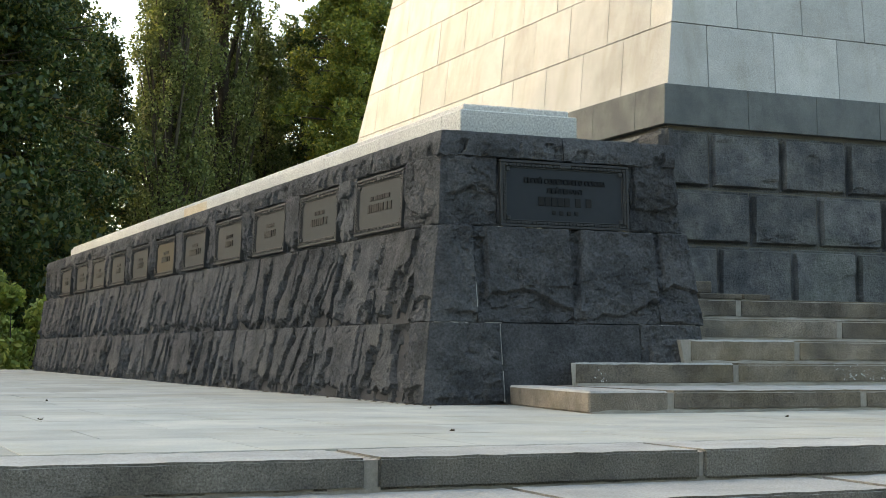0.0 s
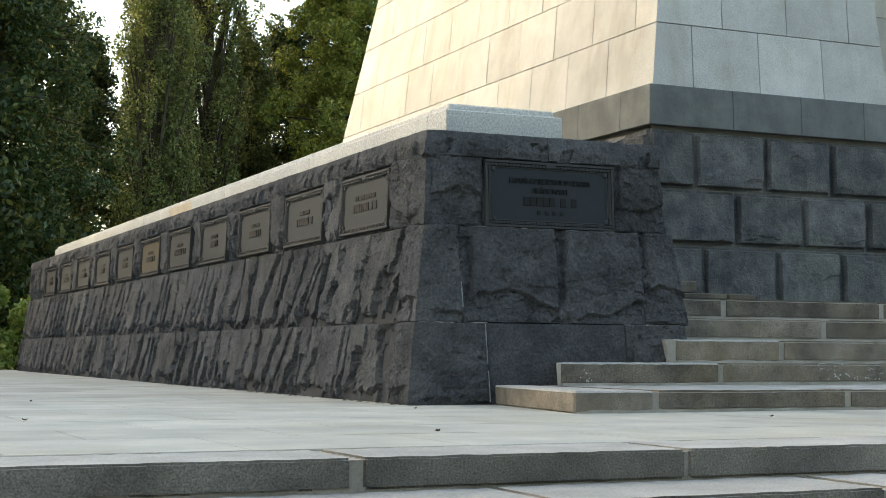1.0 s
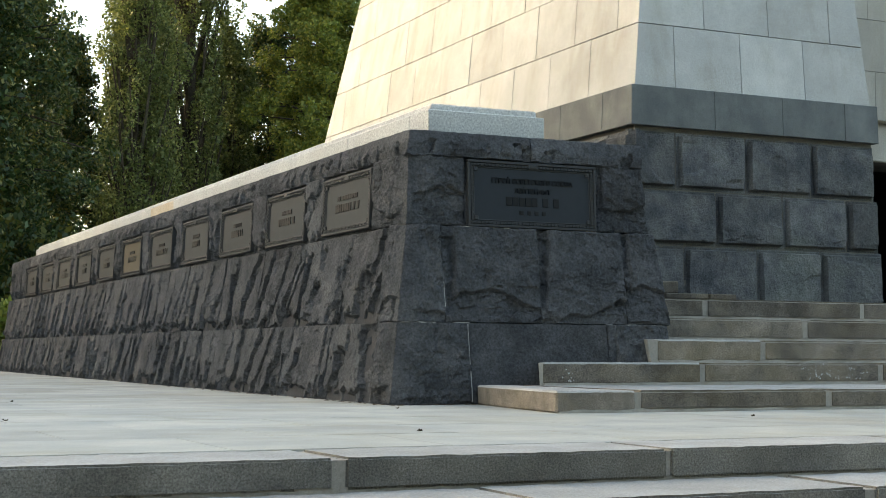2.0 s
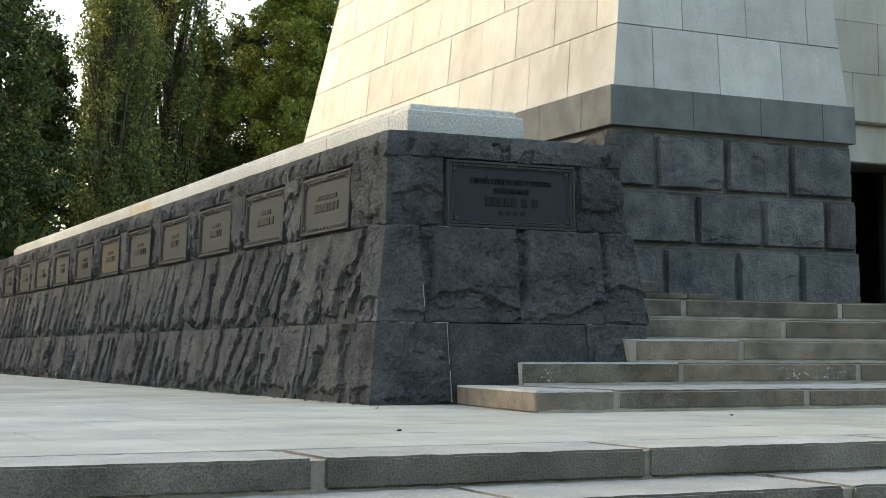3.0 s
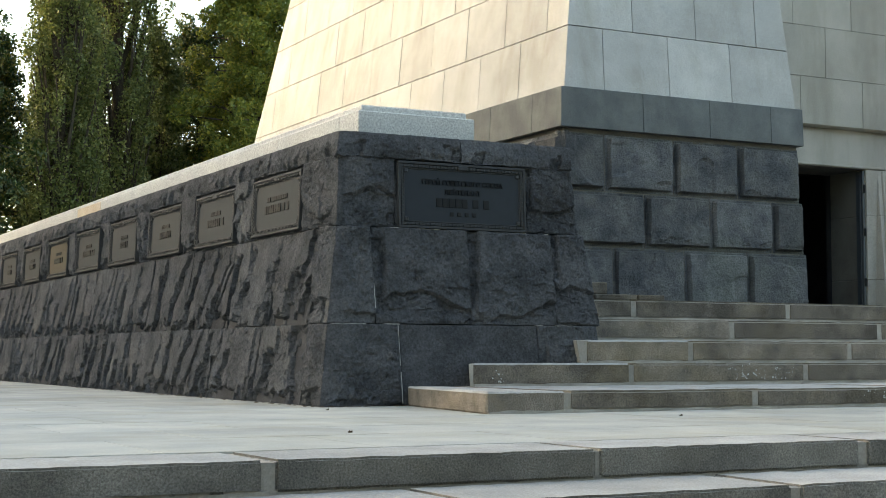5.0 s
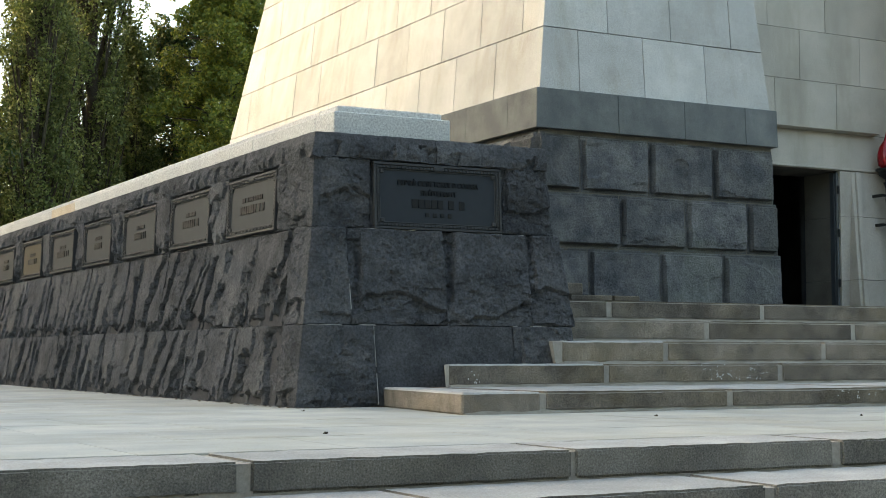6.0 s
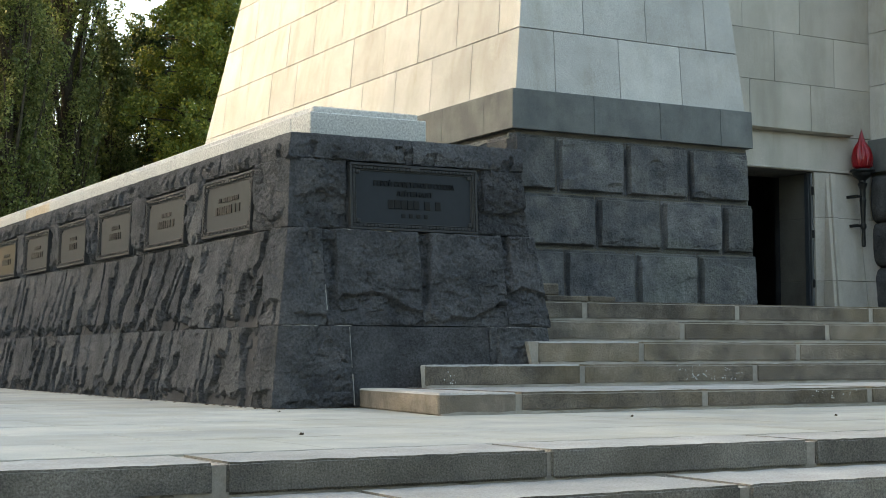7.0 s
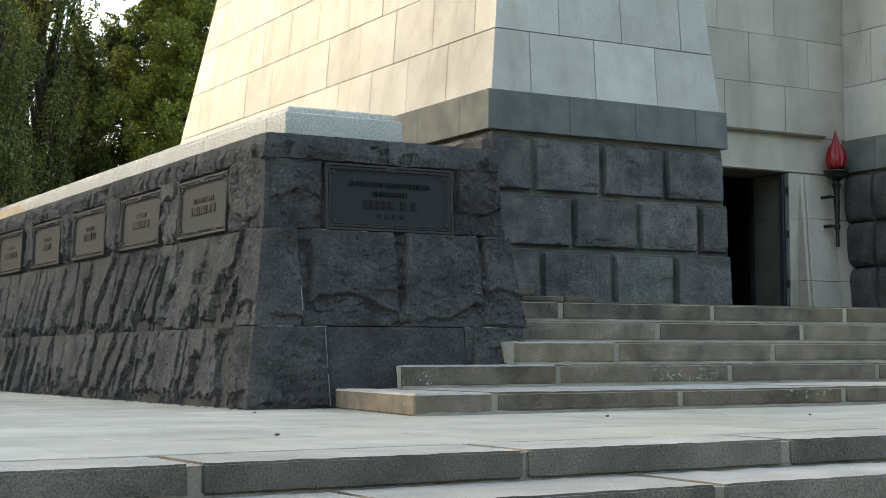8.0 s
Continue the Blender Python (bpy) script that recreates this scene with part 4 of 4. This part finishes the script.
door = thing("door_post", "dark blue-grey metal door post with hinges in the doorway", "door")
bm = bmesh.new()
box(bm, 15.155, 15.197, WY + 0.01, WY + 0.155, ZR + 0.004, 3.07, 0.008)
box(bm, 15.145, 15.156, WY + 0.05, WY + 0.075, ZR + 0.004, 3.06, 0.003)
door_post = part("frame", bm, DOORWOOD, door)
for z in (1.40, 2.12, 2.75):
    bm = bmesh.new()
    lathe(bm, [(0.016, 0), (0.02, 0.01), (0.02, 0.11), (0.016, 0.12)], (15.165, WY - 0.012, z), 8)
    part("hinge", bm, IRON, door_post)

# ---- torch on the wall ----
torch = thing("wall_torch", "black iron wall torch with a red glass flame", "torch")
TX, TY = 15.955, WY - 0.22
bm = bmesh.new()
lathe(bm, [(0.022, 2.05), (0.03, 2.07), (0.028, 2.3), (0.045, 2.33), (0.045, 2.38), (0.032, 2.40), (0.04, 2.62), (0.05, 2.74), (0.04, 2.78), (0.046, 2.9), (0.075, 2.98), (0.05, 3.0), (0.05, 3.03)], (TX, TY, 0), 14)
part("shaft", bm, IRON, torch, smooth=False)
bm = bmesh.new()
lathe(bm, [(0.045, 3.02), (0.08, 3.05), (0.13, 3.09), (0.15, 3.14), (0.178, 3.155), (0.183, 3.17), (0.178, 3.185), (0.135, 3.19)], (TX, TY, 0), 24)
bowl = part("bowl", bm, IRON, torch)
bm = bmesh.new()
lathe(bm, [(0.075, 3.185), (0.115, 3.21), (0.138, 3.26), (0.145, 3.33), (0.136, 3.41), (0.112, 3.49), (0.082, 3.55), (0.055, 3.59), (0.036, 3.65), (0.022, 3.71), (0.010, 3.76), (0.003, 3.785)], (TX, TY, 0), 36,
      lambda k, i: 1 + 0.14 * math.sin(k * 2 * math.pi / 36 * 9 + i * 0.55) * min(i, 4) / 4)
flame = part("flame", bm, RED, bowl, "red glass flame", True)
for k in range(7):                                # tongues licking up round the flame
    bm = bmesh.new()
    a = k * 0.898
    pts, radii = [], []
    for q in range(6):
        f = q / 5
        r = 0.13 - 0.06 * f * f
        pts.append((TX + r * math.cos(a + 0.6 * f), TY + r * math.sin(a + 0.6 * f), 3.23 + (0.20 + 0.05 * (k % 3)) * f))
        radii.append((0.018, 0.026, 0.026, 0.020, 0.012, 0.003)[q])
    tube(bm, pts, radii, 8)
    part("tongue", bm, RED, flame, smooth=True)
for z in (2.34, 2.77):
    bm = bmesh.new()
    box(bm, TX - 0.14, TX + 0.02, TY - 0.02, TY + 0.02, z, z + 0.035, 0.006)
    box(bm, TX - 0.15, TX - 0.11, TY - 0.02, WY, z - 0.005, z + 0.04, 0.006)
    part("bracket", bm, IRON, torch)


for o in torch.children:
    o.location.z = -0.045

# ---- trees ----
def leaf_cloud(name, centres, radii, count, size, mat, seed, stretch=1.0, droop=0.0):
    """Many small leaves scattered through clumps, one mesh."""
    rng = np.random.default_rng(seed)
    C, Rr = np.array(centres, float), np.array(radii, float)
    w = Rr ** 2.2
    pick = rng.choice(len(C), count, p=w / w.sum())
    d = rng.normal(size=(count, 3))
    d /= np.linalg.norm(d, axis=1)[:, None]
    rad = Rr[pick] * rng.uniform(0.25, 1.0, count) ** 0.6
    P = C[pick] + d * rad[:, None] * np.array([1, 1, stretch])
    a = rng.normal(size=(count, 3))
    a[:, 2] -= droop
    a /= np.linalg.norm(a, axis=1)[:, None]
    b = np.cross(a, rng.normal(size=(count, 3)))
    b /= np.linalg.norm(b, axis=1)[:, None]
    s = size * rng.uniform(0.6, 1.35, count)[:, None]
    V = np.stack([P - a * s, P + b * s * 0.55, P + a * s, P - b * s * 0.55], 1).reshape(-1, 3)
    me = bpy.data.meshes.new(name)
    me.vertices.add(4 * count)
    me.vertices.foreach_set("co", V.ravel())
    me.loops.add(4 * count)
    me.loops.foreach_set("vertex_index", np.arange(4 * count))
    me.polygons.add(count)
    me.polygons.foreach_set("loop_start", np.arange(0, 4 * count, 4))
    me.materials.append(mat)
    me.update(calc_edges=True)
    me.validate()
    return me


def tree(x, y, height, spread, foot, mat, seed, label, kind="round", leaves=26000, size=0.16, name="tree", taper=0.6):
    rng = random.Random(seed)
    ob = thing(name, label, "tree", "trees behind the terrace", at=(x, y, -1.34))
    bm = bmesh.new()
    lean = (rng.uniform(-0.03, 0.03), rng.uniform(-0.03, 0.03))
    n = 8
    pts = [(lean[0] * height * i / n + rng.uniform(-0.1, 0.1), lean[1] * height * i / n + rng.uniform(-0.1, 0.1), height * 0.92 * i / n - (0.1 if i == 0 else 0)) for i in range(n + 1)]
    r0 = height * 0.017
    tube(bm, pts, [r0 * (1.25 if i == 0 else 1 - 0.9 * i / n) for i in range(n + 1)], 10)
    trunk = part("trunk", bm, BARK, ob)
    cs, rs = [], []
    bm = bmesh.new()
    limbs = 150 if kind == "round" else 130
    for i in range(limbs):
        t = foot + (0.98 - foot) * (i + rng.random()) / limbs
        z = height * t
        a = i * 2.399963 + rng.uniform(-0.6, 0.6)
        f = (t - foot) / (1 - foot)
        if kind == "round":
            wide = spread * (math.sin(math.pi * min(0.20 + f * 0.78, 1)) ** taper)
            reach = wide * math.sqrt(rng.uniform(0.12, 1.15))
            rise = rng.uniform(-0.15, 0.35) * reach
        else:
            wide = spread * (math.sin(math.pi * min(0.25 + f * 0.74, 1)) ** 0.6)
            reach = wide * math.sqrt(rng.uniform(0.05, 1.15))
            rise = reach * rng.uniform(2.4, 4.2) + 0.5
        base = Vector((lean[0] * z, lean[1] * z, max(z - rise, height * foot * 0.7)))
        tip = Vector((lean[0] * z + reach * math.cos(a), lean[1] * z + reach * math.sin(a), z))
        mid = base.lerp(tip, 0.5) + Vector((0, 0, 0.06 * reach if kind == "round" else -0.2 * reach))
        tube(bm, [base, mid, tip], [r0 * (0.26 if i % 5 else 0.45) * (1 - 0.6 * f), r0 * 0.14, r0 * 0.04], 5)
        for j in range(4):
            q = mid.lerp(tip, rng.uniform(0.35, 1.08))
            if kind == "round":
                q += Vector([rng.gauss(0, 0.13 * spread) for _ in range(3)])
                rs.append(spread * rng.uniform(0.085, 0.20))
            else:
                q += Vector((rng.gauss(0, 0.16), rng.gauss(0, 0.16), rng.gauss(0.3, 0.5)))
                rs.append(rng.uniform(0.16, 0.40))
            if j == 0:
                tube(bm, [mid, q], [r0 * 0.09, r0 * 0.03], 4)
            cs.append(q)
    part("branching", bm, BARK, trunk)
    part_mesh("crown", leaf_cloud("crown", cs, rs, leaves, size, mat, seed, 0.9 if kind == "round" else 2.3), ob)
    return ob


def along(px_deg, dist):
    """A place at an angle clockwise from +Y, at a distance ahead."""
    return dist * math.tan(radians(px_deg)), dist


dark_label = "broad dark green tree with a dense crown and yellowing patches"
tree(*along(6.2, 46), 18, 4.1, 0.06, LEAF_DARK, 1, dark_label, leaves=150000, size=0.074)
tree(*along(4.6, 57), 16, 4.2, 0.06, LEAF_DARK, 13, dark_label, leaves=50000, size=0.11)
tree(*along(8.1, 55), 17.5, 2.5, 0.06, LEAF_DARK, 14, dark_label, leaves=80000, size=0.09)
tree(*along(3.2, 44), 16, 4.2, 0.06, LEAF_DARK, 2, dark_label, leaves=40000, size=0.12)
tree(*along(10.5, 62), 15.0, 2.9, 0.06, LEAF_DARK, 3, dark_label, leaves=80000, size=0.085, taper=1.5)
pop = "tall columnar poplar with upright limbs and thin green foliage"
tree(*along(13.1, 50), 23, 1.45, 0.10, LEAF_POPLAR, 4, pop, "column", 62000, 0.066)
tree(*along(14.9, 53), 24, 1.6, 0.10, LEAF_POPLAR, 5, pop, "column", 66000, 0.066)
tree(*along(13.8, 59), 21, 1.6, 0.08, LEAF_POPLAR, 6, pop, "column", 46000, 0.08)
tree(*along(12.7, 57), 21, 0.95, 0.08, LEAF_POPLAR, 16, pop, "column", 40000, 0.075)
tree(*along(16.6, 57), 14.4, 1.6, 0.08, LEAF_POPLAR, 7, pop, "column", 46000, 0.08)
yel = "round tree with yellow-green autumn leaves"
tree(*along(20.6, 52), 17.5, 3.0, 0.08, LEAF_YELLOW, 8, yel, leaves=120000, size=0.078)
tree(*along(18.0, 60), 15.6, 2.8, 0.08, LEAF_DARK, 9, dark_label, leaves=80000, size=0.082)
tree(*along(23.0, 56), 17, 3.6, 0.08, LEAF_YELLOW, 10, yel, leaves=40000, size=0.12)
tree(*along(21.0, 70), 12, 4.2, 0.08, LEAF_DARK, 11, dark_label, leaves=30000, size=0.14)
tree(*along(15.5, 75), 9, 4.0, 0.05, LEAF_DARK, 12, dark_label, leaves=30000, size=0.14)
# unseen tree rows added to block light: terrace side, and beyond the stair's foot
for i, (x, y, hh) in enumerate(((-22, 17, 14), (-19.5, 23, 18), (-20, 28, 18.5), (-19, 33, 19), (-24, 31, 19), (-19, 38, 25), (-20, 43.5, 15.5), (-18, 49, 14.5), (-16, 55, 14), (-8, 58, 13),
                               (-14, -17, 17), (-7, -18, 18), (0, -17, 17), (7, -18, 18), (14, -17, 18), (21, -18, 17), (28, -16, 17))):
    tree(x, y, hh, 4.6, 0.05, LEAF_DARK, 20 + i, dark_label, leaves=9500, size=0.35)


def bush(x, y, r, hgt, seed):
    rng = random.Random(seed)
    ob = thing("bush", "light green leafy bush at the edge of the terrace", "bush", "bushes by the terrace", at=(x, y, -1.34))
    bm = bmesh.new()
    cs, rs = [], []
    for i in range(22):
        a = rng.uniform(0, 6.28)
        d = r * math.sqrt(rng.random())
        tip = Vector((d * math.cos(a), d * math.sin(a), hgt * rng.uniform(0.35, 1.0) * (1 - 0.4 * d / r)))
        tube(bm, [(0.2 * tip.x, 0.2 * tip.y, -0.05), tip * 0.6, tip], [0.03, 0.018, 0.006], 5)
        cs.append(tip)
        rs.append(rng.uniform(0.25, 0.5))
    part("stem_cluster", bm, BARK, ob)
    part_mesh("leaves", leaf_cloud("leaves", cs, rs, 9000, 0.09, LEAF_BUSH, seed), ob)


bush(*along(7.3, 36.5), 1.5, 4.6, 51)
bush(*along(5.6, 38.5), 1.6, 4.2, 52)
bush(*along(3.0, 38.0), 1.7, 2.8, 53)


# ---- fallen leaves on the paving ----
random.seed(77)
for x, y in ((1.35, 9.1), (4.35, 10.2), (0.35, 7.5), (3.2, 7.2), (1.9, 12.5), (6.1, 8.2), (7.4, 7.6)):
    bm = bmesh.new()
    r = random.uniform(0.010, 0.017)
    ring = [bm.verts.new((r * math.cos(k * math.pi / 4) * (1.4 if k % 2 else 0.9), r * math.sin(k * math.pi / 4), 0.003 + 0.006 * (k % 3))) for k in range(8)]
    mid = bm.verts.new((0, 0, 0.001))
    for k in range(8):
        bm.faces.new((ring[k], ring[(k + 1) % 8], mid))
    bmesh.ops.solidify(bm, geom=bm.faces[:], thickness=0.0015)
    leaf = tagged(part("fallen_leaf", bm, DEAD_LEAF, None), "small dry brown leaf lying on the paving", "leaf", "fallen leaves")
    leaf.location = (x, y, 0.001)
    leaf.rotation_euler.z = random.uniform(0, 6.28)

# crumbs and dry bits gathered in the corner between paving and plinth
random.seed(91)
bm = bmesh.new()
for i in range(150):
    f = random.random() ** 1.6
    if i % 3:
        cx, cy = PX - random.uniform(0.01, 0.07), PY + 0.1 + 9 * f
    else:
        cx, cy = PX + 0.8 * f, PY - random.uniform(0.01, 0.05)
    r = random.uniform(0.006, 0.016)
    ring = [bm.verts.new((cx + r * random.uniform(0.6, 1.5) * math.cos(k * 1.2566), cy + r * random.uniform(0.6, 1.5) * math.sin(k * 1.2566), 0.0005)) for k in range(5)]
    tip = bm.verts.new((cx, cy, r * random.uniform(0.4, 0.9)))
    for k in range(5):
        bm.faces.new((ring[k], ring[(k + 1) % 5], tip))
    bm.faces.new(ring[::-1])
tagged(part("leaf_litter", bm, DEAD_LEAF, None), "dry leaf crumbs along the foot of the plinth", "litter", kind="stuff")
